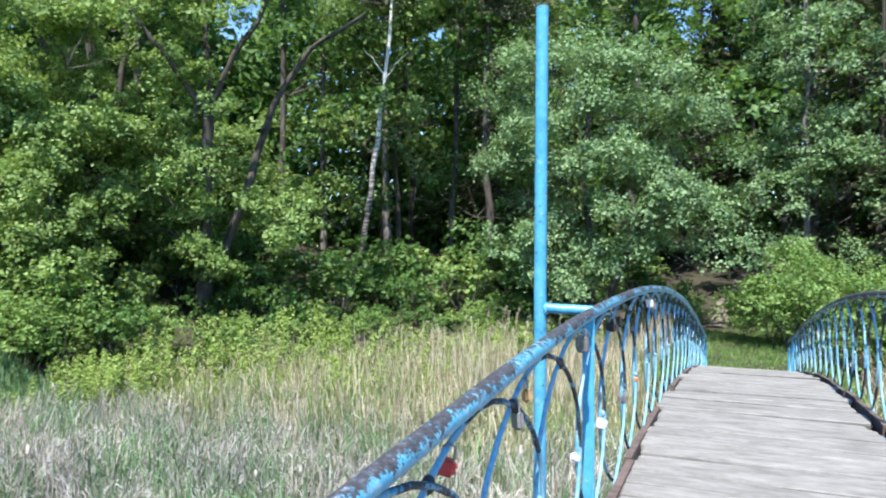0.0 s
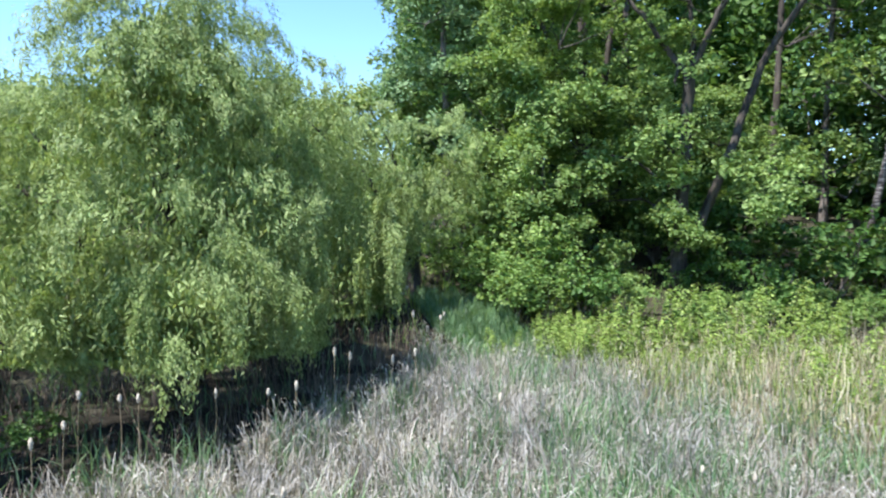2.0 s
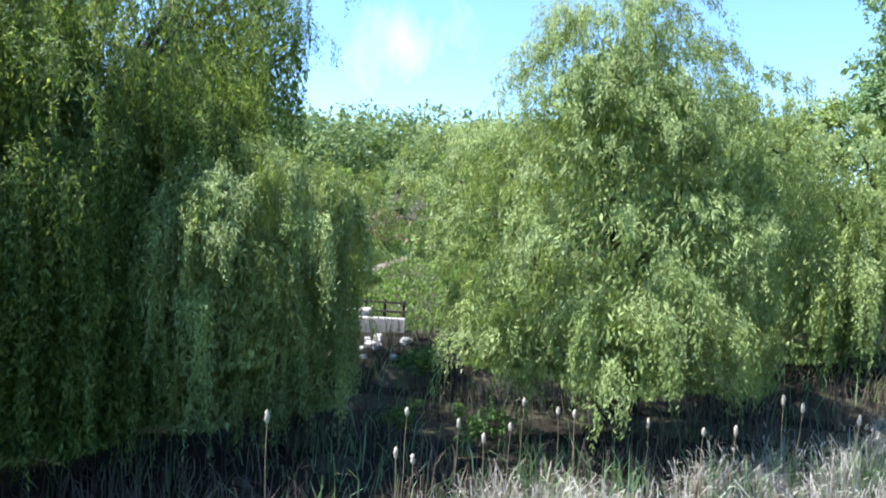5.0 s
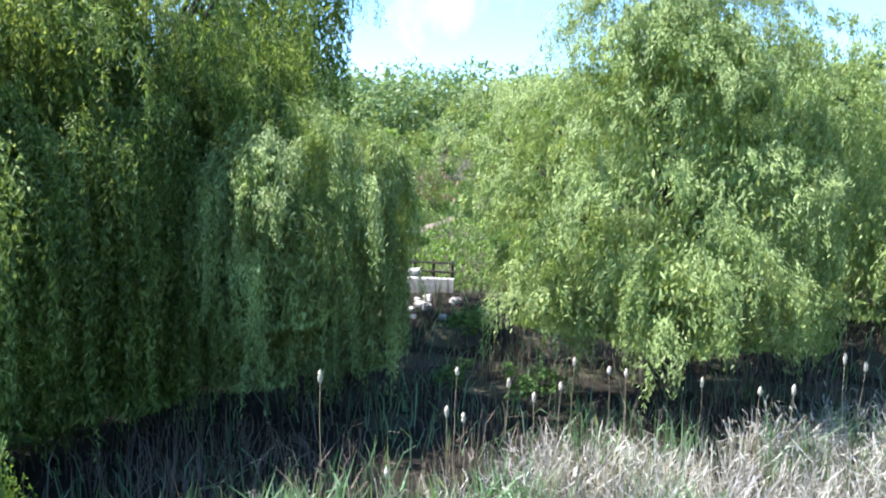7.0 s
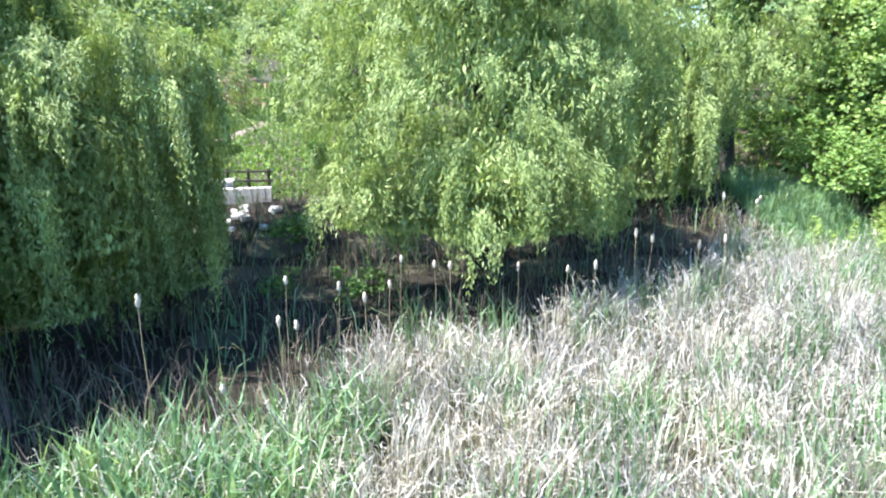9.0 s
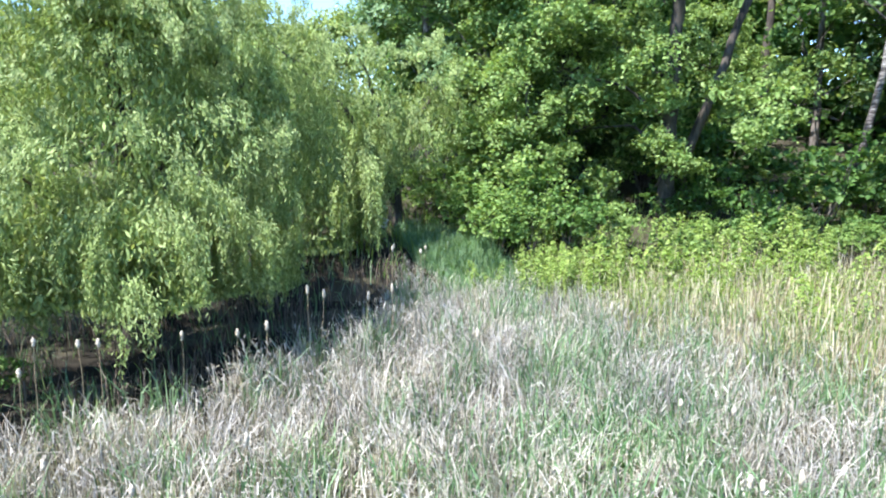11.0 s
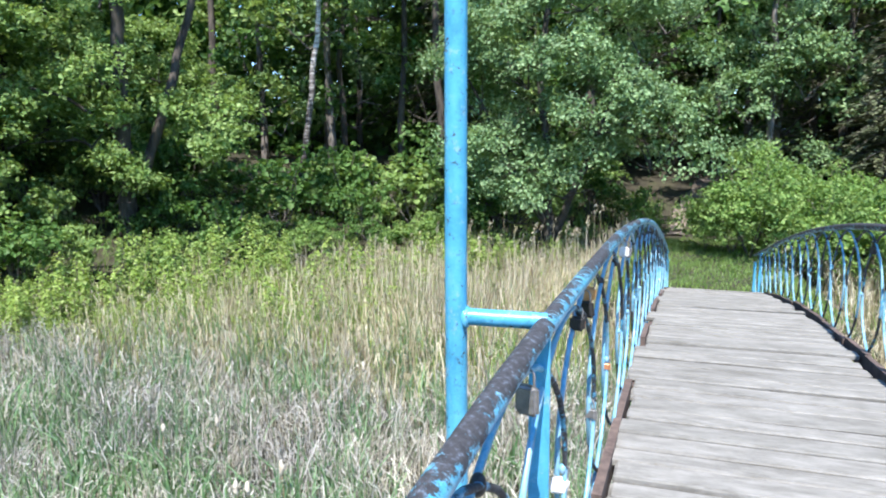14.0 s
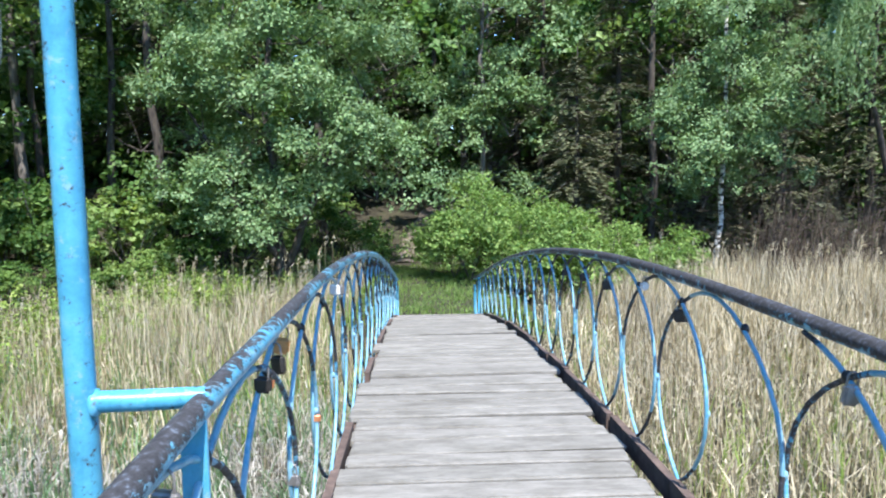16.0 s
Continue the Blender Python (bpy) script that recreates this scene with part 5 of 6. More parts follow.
S_G = shrub((-18.9, 9.4), 1.1, 1.9, "bright green nettle bush on the sunny bank", M_BUSH, 150, 0.12, "nettles on the bank")
for x, yy, s in ((-17.6, 9.2, 0.9), (-18.4, 10.6, 1.2), (-17.0, 9.9, 0.8), (-18.2, 9.3, 1.0), (-20.4, 9.6, 1.1), (-19.6, 10.4, 1.3), (-21.6, 8.9, 1.1), (-17.0, 11.2, 0.6), (-14.9, 14.4, 0.55), (-14.0, 15.6, 0.6), (-12.0, 18.0, 0.6), (-10.2, 19.2, 0.5), (-9.0, 20.4, 0.65), (-7.8, 20.4, 0.5)):
    copy_thing(S_G, pose(x, yy, float(ground_z(x, yy)) - 0.05, 0, 0, rng.uniform(0, 360)) @ Matrix.Diagonal((s, s, s * rng.uniform(0.8, 1.1), 1)))
# added shrubs; those under the willows darken sunlit ground in place of shade
for x, yy, s in ((-13.5, -13.2, 1.3), (-10.5, -10.9, 0.42), (-12.5, -10.3, 0.45), (-9.0, -10.1, 0.36), (-13.7, -9.7, 0.42), (-11.6, -11.0, 0.45), (-7.6, -10.5, 0.36), (-11.6, -14.0, 1.3), (-9.8, -14.4, 1.2), (-15.4, -12.6, 1.3), (-8.0, -15.0, 1.2), (-17.2, -11.4, 1.2), (-12.4, -15.6, 1.4), (-10.2, -16.0, 1.4), (-6.4, -15.6, 1.3), (-15.0, -15.0, 1.4), (-13.6, -5.0, 0.35), (-23.8, 4.0, 1.5), (-24.6, 6.2, 1.6), (-23.6, 1.8, 1.4), (-26.0, 8.4, 1.6), (-25.0, -0.4, 1.4), (-20.6, -4.6, 0.6), (-16.6, -5.2, 0.5), (-13.0, -3.4, 0.4), (-15.0, -8.2, 0.42), (-16.2, -7.6, 0.4), (-14.4, -9.0, 0.42), (-15.6, -9.8, 0.5), (-17.0, -8.9, 0.45)):
    copy_thing(S_F, pose(x, yy, float(ground_z(x, yy)) - 0.05, 0, 0, rng.uniform(0, 360)) @ Matrix.Diagonal((s, s, s, 1)))
# added dark shrubs stand in for the trees' shade beside the path
for x, yy, s in ((-2.0, 24.0, 0.7), (-2.4, 25.6, 0.8), (-0.1, 25.2, 0.45), (-1.7, 22.6, 0.5)):
    copy_thing(S_F, pose(x, yy, float(ground_z(x, yy)) - 0.05, 0, 0, rng.uniform(0, 360)) @ Matrix.Diagonal((s, s, s, 1)))
# bright bushes right of the path
S_E = shrub((1.2, 19.4), 1.5, 3.0, "bright green leafy bush beside the path", M_BUSH, 420, 0.10, "bushes by the path")
for x, yy, s, h in ((0.75, 20.3, 0.75, 0.75), (0.05, 20.7, 0.6, 0.75), (2.6, 19.8, 1.0, 1.0), (3.8, 20.0, 1.15, 1.15), (5.2, 20.2, 1.1, 1.0), (6.6, 20.4, 1.0, 0.95), (7.8, 21.0, 0.9, 0.9), (4.4, 21.6, 1.1, 1.2), (2.0, 21.4, 1.1, 1.2), (6.0, 22.0, 1.1, 1.1)):
    copy_thing(S_E, pose(x, yy, float(ground_z(x, yy)) - 0.05, 0, 0, rng.uniform(0, 360)) @ Matrix.Diagonal((s, s, h, 1)))


def thicket():
    n = 460
    x, yy = rng.uniform(11.0, 20.0, n), rng.uniform(20.5, 23.5, n)
    z = ground_z(x, yy)
    tb = Tubes(3)
    for i in range(n):
        e = np.array([x[i] + rng.normal() * 0.7, yy[i] + rng.normal() * 0.5, z[i] + rng.uniform(1.8, 5.0)])
        tb.add(bend((x[i], yy[i], z[i] - 0.05), e, 5, 0, 0.12), 0.016, 0.004)
        for _ in range(3):
            q = np.array([x[i], yy[i], z[i]]) * 0.45 + e * 0.55
            tb.add(bend(q, q + np.array([rng.normal() * 0.6, rng.normal() * 0.5, rng.uniform(-0.2, 0.8)]), 4, 0, 0.05), 0.008, 0.003)
    return tb.mesh("thicket")


tagged(part("bare_thicket", thicket(), M_TWIG), "grey-brown leafless thicket beyond the reeds", "thicket", kind="stuff")


# ---------------------------------------------------------------- reeds
def shore(x, y):
    edge = np.maximum(np.maximum(-0.835 * x + 0.55 * y - 17.0, -0.39 * x + 0.92 * y - 20.0), -y - 14.0)
    return np.where((np.abs(x - 0.5) < 2.6) & (y > 12.6), np.maximum(edge, 2.0), edge)


def scatter(n, x0, x1, y0, y1, keep, clear=1.05):
    x, y = rng.uniform(x0, x1, n), rng.uniform(y0, y1, n)
    m = keep(x, y) & ((np.abs(x) > clear) | (np.abs(y) > 14.3))
    return x[m], y[m]


def wavy(x, y, f, ph=0.0):
    return np.sin(x * f + ph + 1.3 * np.sin(y * f * 0.7)) * np.cos(y * f * 0.9 - ph + 0.8 * np.sin(x * f * 0.6))


def gold_zone(x, y):
    """Above zero where tall golden reeds stand."""
    return y - np.interp(x, [-17.0, -11.0, -6.7, -4.8, -3.8, -1.0], [10.4, 8.6, 8.2, 8.6, 9.2, 9.6]) + 0.6 * wavy(x, y, 0.9)


reseed(11)


# matted dead cattail: broken stalks standing, and pieces lying through them
def straw_zone(x, y):
    return (pool(x, y) > -0.5 * (y < -2.5) * (y > -6.5)) & (shore(x, y) < 0.3) & (gold_zone(x, y) < 0.3 + 1.0 * rng.normal(size=len(x))) & ~((y < -3.4) & (pool(x, y) < 1.5) & (rng.uniform(size=len(x)) < 0.4))


x, y = scatter(98000, -19, -1.05, -10, 17, lambda x, y: straw_zone(x, y) & (wavy(x, y, 2.7, 1.0) > -0.72) & (wavy(x, y, 6.1, 0.4) > -0.45 + 0.15 * rng.normal(size=len(x))))
n = len(x)
lump = wavy(x, y, 2.1)
h = (rng.uniform(0.22, 0.85, n) + 0.45 * (rng.uniform(size=n) < 0.14)) * (1 + 0.35 * lump)
h *= 1 + 0.25 * np.exp(-np.abs(pool(x, y)) / 0.8) * (y < 5)
h = np.minimum(h, rng.uniform(0.75, 1.0, n))
tagged(part("dead_cattail", blades("dead_cattail", x, y, ground_z(x, y) - 0.05, h, np.minimum(np.abs(rng.normal(size=n)) * 0.22, 0.5), rng.uniform(0.008, 0.017, n), 0.85, None, 0.7), M_STRAW), "broken pale grey dead cattail stalks", "cattails", kind="stuff")
# leaves that have fallen across one another
x, y = scatter(52000, -17, -1.05, -10, 14, straw_zone)
n = len(x)
lift = rng.uniform(0.08, 0.72, n) * (1 + 0.45 * wavy(x, y, 2.1))
tagged(part("dead_leaf", blades("dead_leaf", x, y, ground_z(x, y) + lift, rng.uniform(0.08, 0.30, n), rng.uniform(0.0, 1.45, n), rng.uniform(0.007, 0.015, n), 0.9, None, 0.6), M_STRAW), "matted pale grey dead cattail leaves", "cattails", kind="stuff")
# tussocks whose stalks have slumped outwards
x, y = scatter(620, -15, -1.3, -7, 12, straw_zone)
each = 26
slump = rng.uniform(0, 2 * np.pi, len(x))
a = np.repeat(slump, each) + rng.normal(size=len(x) * each) * 0.75
size = np.repeat(rng.uniform(0.7, 1.25, len(x)), each)
x, y = np.repeat(x, each) + rng.normal(size=len(a)) * 0.09, np.repeat(y, each) + rng.normal(size=len(a)) * 0.09
n = len(x)
tagged(part("dead_tussock", blades("dead_tussock", x, y, ground_z(x, y) + 0.05, rng.uniform(0.4, 0.85, n) * size, rng.uniform(0.02, 0.4, n), rng.uniform(0.007, 0.015, n), 0.3, a, 0.5), M_STRAW), "slumped tussocks of bleached cattail leaves", "cattails", kind="stuff")
# green blades between them
x, y = scatter(62000, -17, -1.05, -12, 17, lambda x, y: (pool(x, y) > -0.5) & (shore(x, y) < 0.6) & (wavy(x, y, 2.3, 0.8) + 1.5 * (y < -4.2 - 0.4 * np.sin(x * 1.7)) + 0.38 * (x > -8.5 - 0.4 * y) + 0.9 * np.exp(-((y - 5.6 + 0.42 * (x + 10)) / 0.9) ** 2) > 0.52 + 0.35 * rng.normal(size=len(x))))
n = len(x)
tagged(part("green_cattail", blades("green_cattail", x, y, ground_z(x, y) - 0.05, rng.uniform(0.45, 1.15, n), np.abs(rng.normal(size=n)) * 0.22, rng.uniform(0.016, 0.034, n) * np.where(y < -4.0, 1.35, 1.0), 0.5), M_BLADE), "young green cattail blades among the dead ones", "cattails", kind="stuff")
x, y = scatter(20000, -21, -14.5, 5.2, 11, lambda x, y: (np.abs(y - 7.9 - 0.1 * (x + 18) - 0.4 * wavy(x, y, 1.1)) < 1.2) & (pool(x, y) > -1.0))
n = len(x)
tagged(part("green_cattail", blades("green_cattail_far", x, y, ground_z(x, y) - 0.05, rng.uniform(0.3, 0.62, n), np.abs(rng.normal(size=n)) * 0.3, rng.uniform(0.018, 0.038, n), 0.5), M_BLADE), "bluish green young cattails at the far edge", "cattails", kind="stuff")
# blades and stalks standing in the shaded mud
x, y = scatter(6000, -19, -4, -11, 6, lambda x, y: (pool(x, y) < 0.2) & (wavy(x, y, 1.6, 0.3) > -0.1 + 0.5 * rng.normal(size=len(x))))
n = len(x)
tagged(part("shaded_cattail", blades("shaded_cattail", x, y, ground_z(x, y) - 0.05, rng.uniform(0.3, 1.0, n), np.abs(rng.normal(size=n)) * 0.35, rng.uniform(0.012, 0.026, n), 0.7), M_BLADE), "green cattail leaves in the willows' shade", "cattails", kind="stuff")
# stalks take the dark twig colour, so their shade is in the colour too
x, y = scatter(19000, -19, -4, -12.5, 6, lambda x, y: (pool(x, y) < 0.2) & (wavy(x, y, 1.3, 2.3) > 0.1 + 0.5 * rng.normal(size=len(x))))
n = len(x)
tagged(part("shaded_stalk", blades("shaded_stalk", x, y, ground_z(x, y) - 0.05, rng.uniform(0.3, 1.1, n), np.abs(rng.normal(size=n)) * 0.2, rng.uniform(0.010, 0.024, n), 0.9), M_TWIG), "brown dead stalks under the willows, shade in their colour", "cattails", kind="stuff")
reseed(12)
# golden reeds on both sides
x, y = scatter(38000, -18, -1.05, 1, 22, lambda x, y: (pool(x, y) > 0.8) & (shore(x, y) < 1.2) & (gold_zone(x, y) > 1.0 * rng.normal(size=len(x))))
n = len(x)
tagged(part("golden_reed", blades("golden_reed", x, y, ground_z(x, y) - 0.05, (0.5 + 1.05 * rng.uniform(0, 1, n) ** 1.3) * (0.6 + 0.4 * np.clip(gold_zone(x, y) / 3.5, 0, 1)), np.abs(rng.normal(size=n)) * 0.045, rng.uniform(0.011, 0.024, n), 0.2, None, 0.6), M_GOLD), "tall dry golden reeds standing before the shrubs", "reeds", kind="stuff")
x, y = scatter(40000, 1.05, 24, -9, 27, lambda x, y: shore(x, y) < 1.0)
n = len(x)
tagged(part("golden_reed", blades("golden_reed_east", x, y, ground_z(x, y) - 0.05, 0.6 + 1.1 * rng.uniform(0, 1, n) ** 1.2, np.abs(rng.normal(size=n)) * 0.10, rng.uniform(0.010, 0.022, n), 0.8), M_GOLD), "dense dry golden reeds beside the bridge", "reeds", kind="stuff")
x, y = scatter(15000, 4.5, 23, 12, 22.5, lambda x, y: shore(x, y) < 1.6)
n = len(x)
tagged(part("golden_reed", blades("golden_reed_far", x, y, ground_z(x, y) - 0.05, 1.1 + 1.0 * rng.uniform(0, 1, n), np.abs(rng.normal(size=n)) * 0.09, rng.uniform(0.018, 0.032, n), 0.3), M_GOLD), "tall bleached reeds before the bare thicket", "reeds", kind="stuff")
x, y = scatter(24000, -17, 24, -2, 27, lambda x, y: (shore(x, y) < 0.8) & ((x > 1) | (gold_zone(x, y) > 0)) & (wavy(x, y, 0.7, 2.0) > 0.5 * rng.normal(size=len(x))))
n = len(x)
tagged(part("young_reed", blades("young_reed", x, y, ground_z(x, y) - 0.05, rng.uniform(0.5, 1.3, n), np.abs(rng.normal(size=n)) * 0.15, rng.uniform(0.012, 0.026, n), 0.3), M_SHRUB), "young green reed shoots among the dry ones", "reeds", kind="stuff")
x, y = scatter(22000, 1.05, 11, -3, 14, lambda x, y: y < 20)
n = len(x)
tagged(part("reed_litter", blades("reed_litter", x, y, ground_z(x, y) + rng.uniform(0.2, 1.25, n), rng.uniform(0.08, 0.25, n), np.abs(rng.normal(size=n)) * 0.6, rng.uniform(0.008, 0.02, n), 0.8), M_GOLD), "broken dry reed leaves caught among the stems", "reeds", kind="stuff")
x, y = scatter(8000, -16, -1.3, 6.5, 18, lambda x, y: (shore(x, y) < 0.8) & (gold_zone(x, y) > 0.3 + 0.8 * rng.normal(size=len(x))) & (wavy(x, y, 1.3, 0.6) > 0.5 * rng.normal(size=len(x)) - 0.15))
n = len(x)
tagged(part("young_reed", blades("young_reed_west", x, y, ground_z(x, y) - 0.05, rng.uniform(0.5, 1.35, n), np.abs(rng.normal(size=n)) * 0.1, rng.uniform(0.014, 0.03, n), 0.3), M_SHRUB), "young green reed shoots before the saplings", "reeds", kind="stuff")
x, y = scatter(16000, -15, -1.05, 4, 18, lambda x, y: (shore(x, y) < 0.6) & (gold_zone(x, y) > -0.5))
n = len(x)
tagged(part("reed_litter", blades("reed_litter_west", x, y, ground_z(x, y) + rng.uniform(0.2, 1.2, n), rng.uniform(0.08, 0.24, n), np.abs(rng.normal(size=n)) * 0.7, rng.uniform(0.008, 0.02, n), 0.8), M_GOLD), "broken dry reed leaves among upright stems", "reeds", kind="stuff")
x, y = scatter(12000, -9.0, -2.6, -9.0, -3.0, lambda x, y: (pool(x, y) > -0.3) & (wavy(x, y, 3.4, 1.7) > -0.25 + 0.2 * rng.normal(size=len(x))) & (pool(x, y) < 1.7 + 0.5 * rng.normal(size=len(x))))
n = len(x)
tagged(part("green_cattail", blades("green_cattail_near", x, y, ground_z(x, y) - 0.05, rng.uniform(0.45, 1.05, n), np.abs(rng.normal(size=n)) * 0.26, rng.uniform(0.022, 0.048, n), 0.6), M_BLADE), "broad fresh green cattail blades at the mud's edge", "cattails", kind="stuff")
# feathery tops on some of the reeds
def plumes(n, x0, x1, y0, y1):
    px, py = rng.uniform(x0, x1, n), rng.uniform(y0, y1, n)
    m = shore(px, py) < 0.8
    px, py = px[m], py[m]
    foot = ground_z(px, py)
    top = foot + rng.uniform(1.7, 2.2, len(px))
    k = 16
    u = rng.uniform(0, 1, (len(px), k))
    c = np.stack([px[:, None] + rng.normal(size=u.shape) * 0.03 + 0.06 * u, py[:, None] + rng.normal(size=u.shape) * 0.03, top[:, None] + u * 0.24], -1).reshape(-1, 3)
    along = np.array([0.35, 0.0, 0.9]) + rng.normal(size=c.shape) * 0.4
    v, f = leaves(c, along, rng.normal(size=c.shape), rng.uniform(0.06, 0.12, len(c)), rng.uniform(0.012, 0.03, len(c)))
    w = 0.005
    stalk = np.stack([np.column_stack([px - w, py, foot]), np.column_stack([px + w, py, foot]), np.column_stack([px + w, py, top + 0.05]), np.column_stack([px - w, py, top + 0.05])], 1).reshape(-1, 3)
    return mesh_of("reed_plume", np.concatenate([v, stalk]), np.concatenate([f, np.arange(len(px) * 4).reshape(-1, 4) + len(v)]))


tagged(part("reed_plume", plumes(70, -7.5, -1.6, 10, 19), M_GOLD), "feathery tan seed plumes on old reeds", "reeds", kind="stuff")
tagged(part("reed_plume", plumes(160, 6, 22, 14, 25), M_GOLD), "feathery tan seed plumes on far reeds", "reeds", kind="stuff")
# lawn at the far landing, and grass on the banks
x, y = scatter(24000, -3.4, 5.0, 13.6, 23.5, lambda x, y: x > -3.4)
n = len(x)
tagged(part("lawn", blades("lawn", x, y, ground_z(x, y) - 0.02, rng.uniform(0.06, 0.2, n), np.abs(rng.normal(size=n)) * 0.4, rng.uniform(0.012, 0.026, n), 0.4), M_GRASS), "green grass at the foot of the bridge", "grass", kind="stuff")
x, y = scatter(70000, -30, 22, -24, 34, lambda x, y: (shore(x, y) > 0.2) & (shore(x, y) < 8) & ~((np.abs(x + 0.5) < 1.0) & (y > 12)) & ~((np.abs(x - 0.5) < 3.5) & (y > 13) & (y < 22)))
n = len(x)
tagged(part("bank_grass", blades("bank_grass", x, y, ground_z(x, y) - 0.02, rng.uniform(0.2, 0.75, n), np.abs(rng.normal(size=n)) * 0.4, rng.uniform(0.015, 0.045, n), 0.5), M_GRASS), "rough green nettles and grass on the bank", "grass", kind="stuff")


# ---------------------------------------------------------------- cattails with seed heads
def cattail(at, top, lean=0.0):
    z = float(ground_z(at[0], at[1])) - 0.05
    t = thing("cattail", "dry cattail stalk with a pale fluffy seed head", "cattail", (at[0] - lean, at[1] - lean * 0.4, z), "cattails")
    L = top - z
    part("stalk", Tubes(5).add(bend((0, 0, 0), (lean, lean * 0.4, L), 5, 0, 0.012), 0.007, 0.005).mesh("stalk"), M_STALK, t)
    u = np.linspace(0, 1, 9)[:, None]
    pts = np.array([lean, lean * 0.4, L]) + u * np.array([lean * 0.1, 0, rng.uniform(0.13, 0.19)])
    tb = Tubes(9)
    tb.add(pts, 0.03, 0.026)
    ring = tb.v[0].reshape(9, 9, 3)
    swell = (np.sin(np.pi * np.clip(u * 0.96 + 0.02, 0, 1)) ** 0.45)[:, :, None]
    tb.v[0] = (pts[:, None] + (ring - pts[:, None]) * swell * (1.0 + 0.22 * rng.normal(size=(9, 9, 1)))).reshape(-1, 3)
    part("seed_head", tb.mesh("seed_head"), M_FLUFF, t)
    return t


HEADS = [(-10.83, -2.56, -1.17), (-10.92, -2.05, -1.29), (-11.0, -1.8, -1.34), (-11.49, 0.19, -1.59), (-12.5, 1.67, -1.26), (-12.4, 1.94, -1.34), (-12.46, 2.84, -1.49), (-12.81, 3.49, -1.48), (-15.9, 4.9, -1.23), (-9.8, -4.14, -1.16), (-8.64, -5.69, -1.06), (-10.22, -3.1, -1.59),
         (-7.96, -4.6, -1.89), (-9.68, -4.25, -1.73), (-9.72, -4.02, -1.8), (-11.36, -0.66, -1.5), (-15.58, 5.52, -1.29), (-11.56, 0.68, -1.57), (-10.63, -2.74, -1.51), (-10.19, -3.46, -1.4), (-11.17, 7.74, -1.97), (-17.41, 6.59, -1.53), (-17.79, 5.8, -1.48)]
for _ in range(12):
    hx, hy = rng.uniform(-10.5, -3.2), rng.uniform(-2.5, 8.5)
    HEADS.append((hx, hy, rng.uniform(-2.1, -1.75)))
for hx, hy, hz in HEADS:
    cattail((hx, hy), hz - 0.1, rng.normal() * 0.06)


# ---------------------------------------------------------------- padlocks on the railings
def padlock(at, w, h, label, material, tilt=0.0, turn=0.0):
    t = thing("padlock", label, "padlock", at, "padlocks on the railing")
    t.matrix_world = pose(*at, tilt, 0, turn)
    bm = bmesh.new()
    bmesh.ops.create_cube(bm, size=1.0)
    bmesh.ops.scale(bm, vec=(0.024, w, h), verts=bm.verts)
    bmesh.ops.translate(bm, vec=(0, 0, -h * 0.5 - w * 0.45), verts=bm.verts)
    bmesh.ops.bevel(bm, geom=bm.edges[:], offset=min(0.009, w * 0.2), segments=3, affect='EDGES')
    part("body", bm_mesh("body", bm, False), material, t)
    a = np.linspace(0, np.pi, 9)
    pts = np.column_stack([np.zeros(11), np.concatenate([[w * 0.3], w * 0.3 * np.cos(a), [-w * 0.3]]), np.concatenate([[-w * 0.55], w * 0.3 * np.sin(a) - w * 0.1, [-w * 0.55]])])
    part("shackle", Tubes(6).add(pts, 0.0035, 0.0035).mesh("shackle"), M_STEEL, t, "steel shackle")
    return t


def hang_lock(sx, off, y, w, h, material, label, tilt, mid=False):
    """Hang a padlock on the hoop that passes at y, or on the middle weld next to it."""
    if mid:
        y = off + (round((y - off) / PITCH - 0.5) + 0.5) * PITCH
        z = float(deck_z(y) - 0.10 + (rail_z(y) - deck_z(y) + 0.065) * 0.5)
    else:
        z = hoop_top(y, off, PITCH)
    padlock((sx * (RAIL_X - 0.006), y, z), w * 1.25, h * 1.3, label, material, tilt * 0.4, 75 + tilt)


for y, w, h, m, lab, tl, mid in ((0.93, 0.05, 0.045, M_BRASS, "copper-coloured padlock hanging from a hoop", 25, False), (0.80, 0.05, 0.05, M_BLACK, "black padlock on the blue railing", -20, False), (0.60, 0.045, 0.04, M_BLACK, "black padlock under the handrail", 5, False),
                                 (0.67, 0.032, 0.03, M_COPPER, "small reddish padlock under the handrail", 10, False), (1.70, 0.03, 0.03, M_COPPER, "small orange copper padlock on a hoop", 15, True), (-0.22, 0.05, 0.06, M_STEEL, "grey steel padlock beside a flat upright", 0, False),
                                 (-1.25, 0.045, 0.048, M_STEEL, "big grey padlock hanging from a hoop", -25, False), (-1.14, 0.046, 0.036, M_BRASS, "brass padlock below a grey one", -40, False), (-1.80, 0.042, 0.036, M_RED, "red padlock hanging under the handrail", 30, False), (0.14, 0.05, 0.045, M_WHITE, "white padlock on a hoop weld", 40, True),
                                 (-0.4, 0.045, 0.03, M_WHITE, "small white padlock on a hoop weld", 60, True), (2.45, 0.05, 0.05, M_WHITE, "pale padlock under the handrail", 0, False), (2.7, 0.05, 0.05, M_STEEL, "steel padlock under the handrail", 10, False), (0.95, 0.045, 0.04, M_STEEL, "dull padlock on a hoop weld", -10, True)):
    hang_lock(-1, 0.03, y, w, h, m, lab, tl, mid)
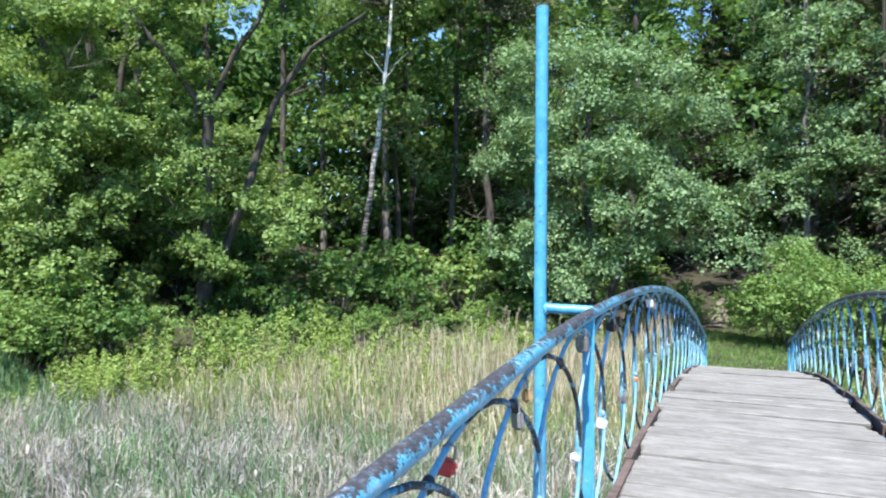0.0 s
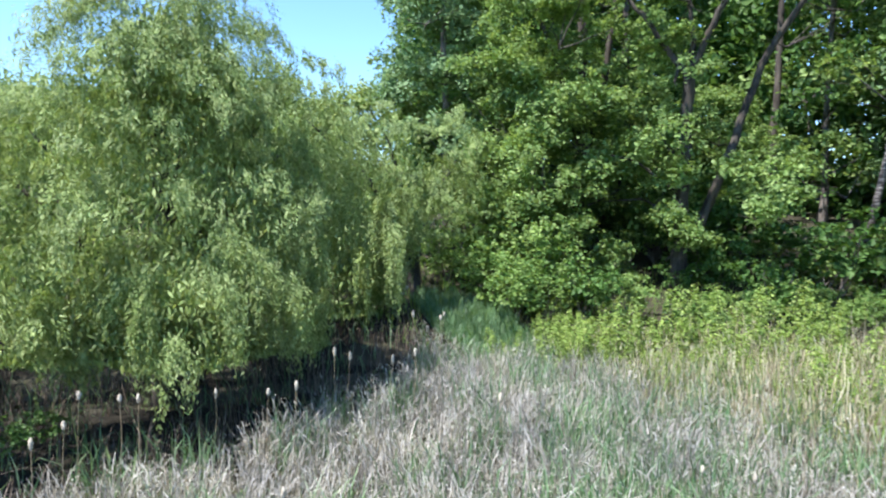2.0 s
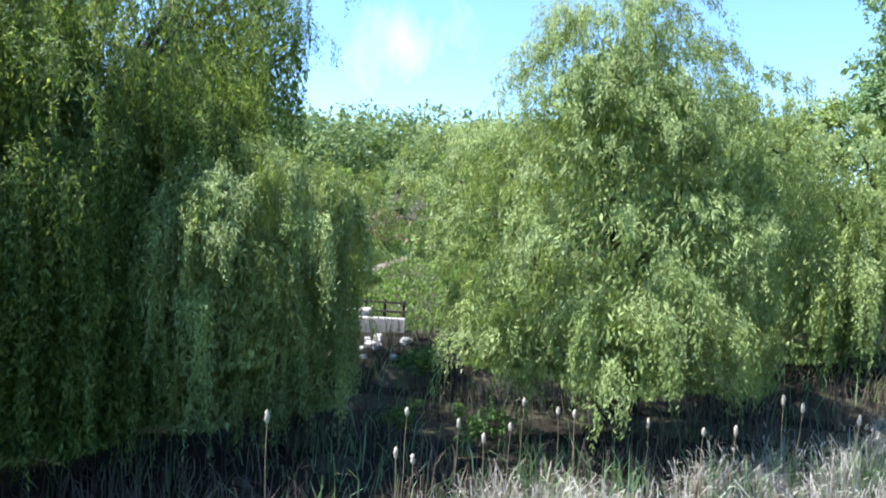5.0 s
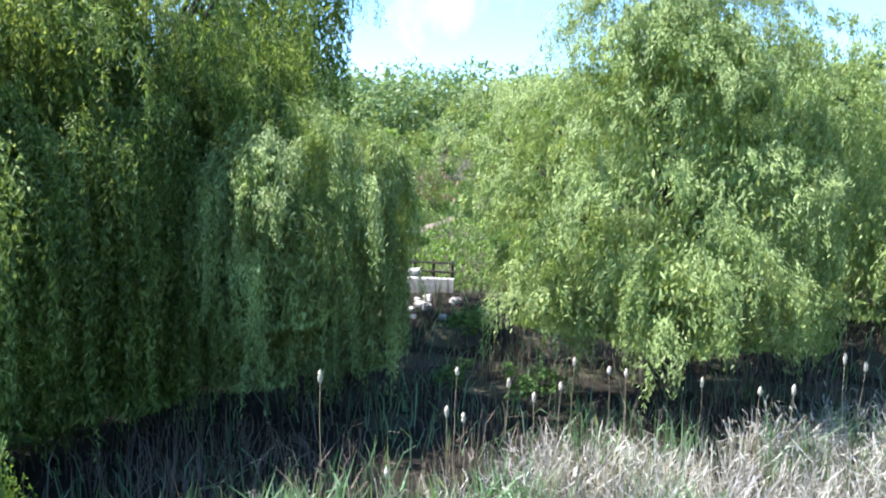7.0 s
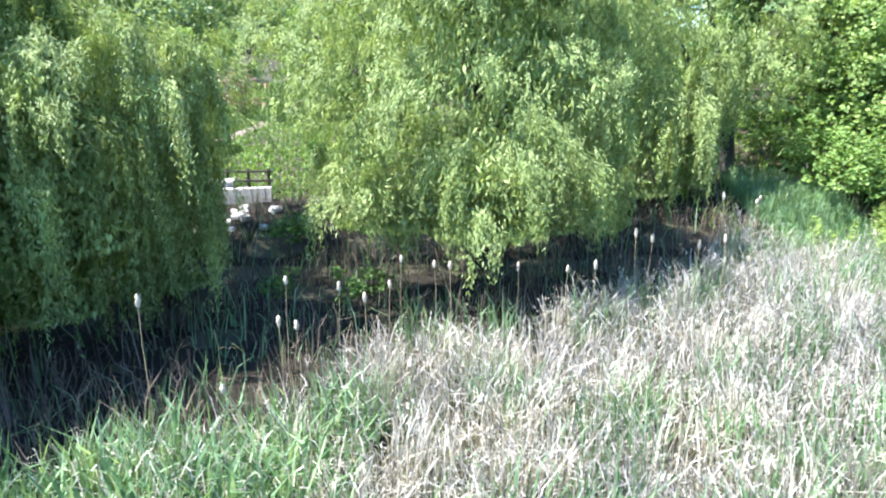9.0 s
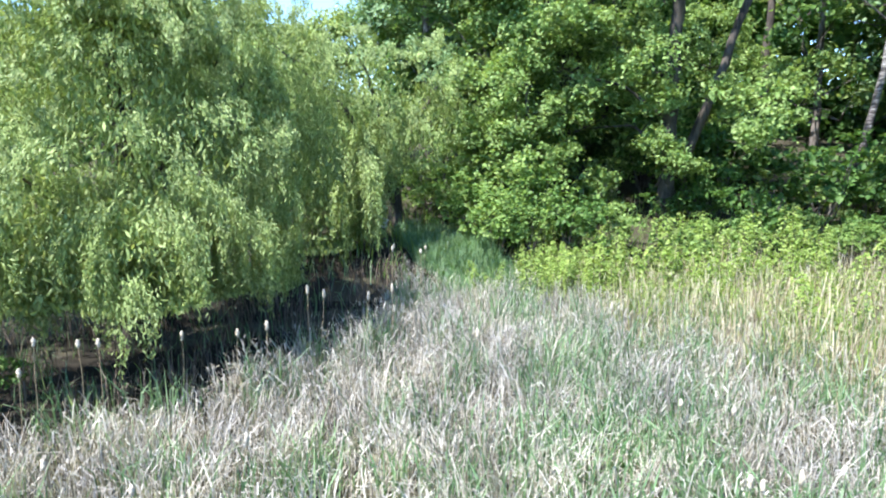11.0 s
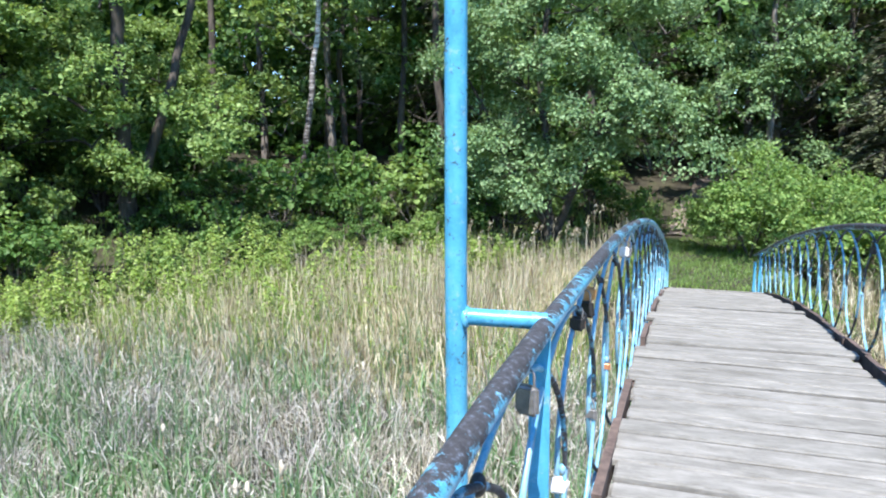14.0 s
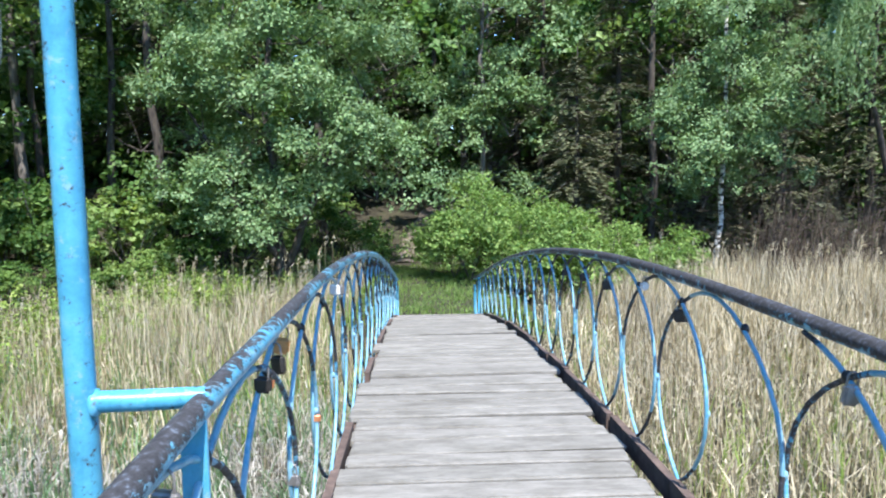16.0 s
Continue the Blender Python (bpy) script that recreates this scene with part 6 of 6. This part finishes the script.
for y, w, h, m, lab in ((0.45, 0.045, 0.05, M_STEEL, "grey padlock on the blue railing"), (1.784, 0.06, 0.05, M_BLACK, "black padlock at a hoop crossing"), (3.08, 0.06, 0.05, M_BLACK, "black padlock at a hoop crossing"), (2.3, 0.04, 0.035, M_WHITE, "small white padlock on a hoop"), (3.73, 0.055, 0.05, M_BLACK, "dark padlock at a hoop crossing"), (4.38, 0.05, 0.05, M_BLACK, "dark padlock at a hoop crossing")):
    hang_lock(1, -0.16, y, w, h, m, lab, rng.normal() * 12)


# ---------------------------------------------------------------- glimpses beyond the willows
def slab(name, at, size, turn, material, label, category, bev=0.02, rough=0.012):
    o = part(name, box_mesh(name, *size, bev, rough), material)
    o.matrix_world = pose(at[0], at[1], float(ground_z(at[0], at[1])) + size[2] / 2 - 0.04 + (at[2] if len(at) > 2 else 0), 0, 0, turn)
    return tagged(o, label, category)


slab("ledge", (-19.05, -6.7), (0.35, 1.5, 0.42), 4, M_STONE, "pale concrete ledge beyond the willows", "ledge")
strip("path", [(-23.4, -9.9), (-24.4, -8.6), (-25.4, -7.7), (-27.0, -6.9), (-29.5, -6.2)], 0.2, 0.08, M_EARTH, "pale path slanting up the lawn beyond the willows")
shrub((-27.6, -8.4), 0.9, 1.5, "brown half-dry bush on the lawn", M_TAN, 90, 0.12)
slab("ledge", (-19.5, -7.35, 0.30), (0.4, 0.7, 0.30), 12, M_STONE, "grey-white concrete block behind the ledge", "ledge")
for i in range(14):
    x, y, s = -18.1 + rng.normal() * 0.3, -6.4 + rng.normal() * 0.7, rng.uniform(0.12, 0.3)
    slab("stone", (x, y), (s, s * rng.uniform(0.7, 1.2), s * 0.7), rng.uniform(0, 180), M_STONE, "pale rough stone at the water's edge", "stone", s * 0.2, s * 0.06)
fence = thing("fence", "low dark wooden fence behind the ledge", "fence", (-20.0, -7.0, float(ground_z(-20.0, -7.0))))
for i in range(4):
    o = part("post", box_mesh("post", 0.07, 0.07, 0.75, 0.006), M_BARK, fence)
    o.location = (0, -0.85 + 0.56 * i, 0.33)
for z in (0.36, 0.62):
    o = part("rail", box_mesh("rail", 0.035, 1.9, 0.06, 0.005), M_BARK, fence)
    o.location = (0.055, 0.0, z)
for i in range(14):
    x, yy = rng.uniform(-36, -27), rng.uniform(-17, 1)
    s = rng.uniform(1.0, 1.7)
    copy_thing(S_D, pose(x, yy, float(ground_z(x, yy)) - 0.1, 0, 0, rng.uniform(0, 360)) @ Matrix.Diagonal((s, s, s, 1)))
x, y = scatter(17000, -32, -19.3, -13, -3, lambda x, y: x < 0)
n = len(x)
tagged(part("lawn", blades("west_lawn", x, y, ground_z(x, y) - 0.02, rng.uniform(0.08, 0.22, n), np.abs(rng.normal(size=n)) * 0.5, rng.uniform(0.05, 0.11, n), 0.4), M_GRASS), "short green grass beyond the willows", "grass", kind="stuff")
o = part("board", box_mesh("board", 0.36, 0.025, 0.3, 0.004, 0.004), M_WHITE)
o.matrix_world = pose(-20.1, 6.45, -1.12, 12, 25, 62)
tagged(o, "whitish board leaning among the willow's boughs", "board")
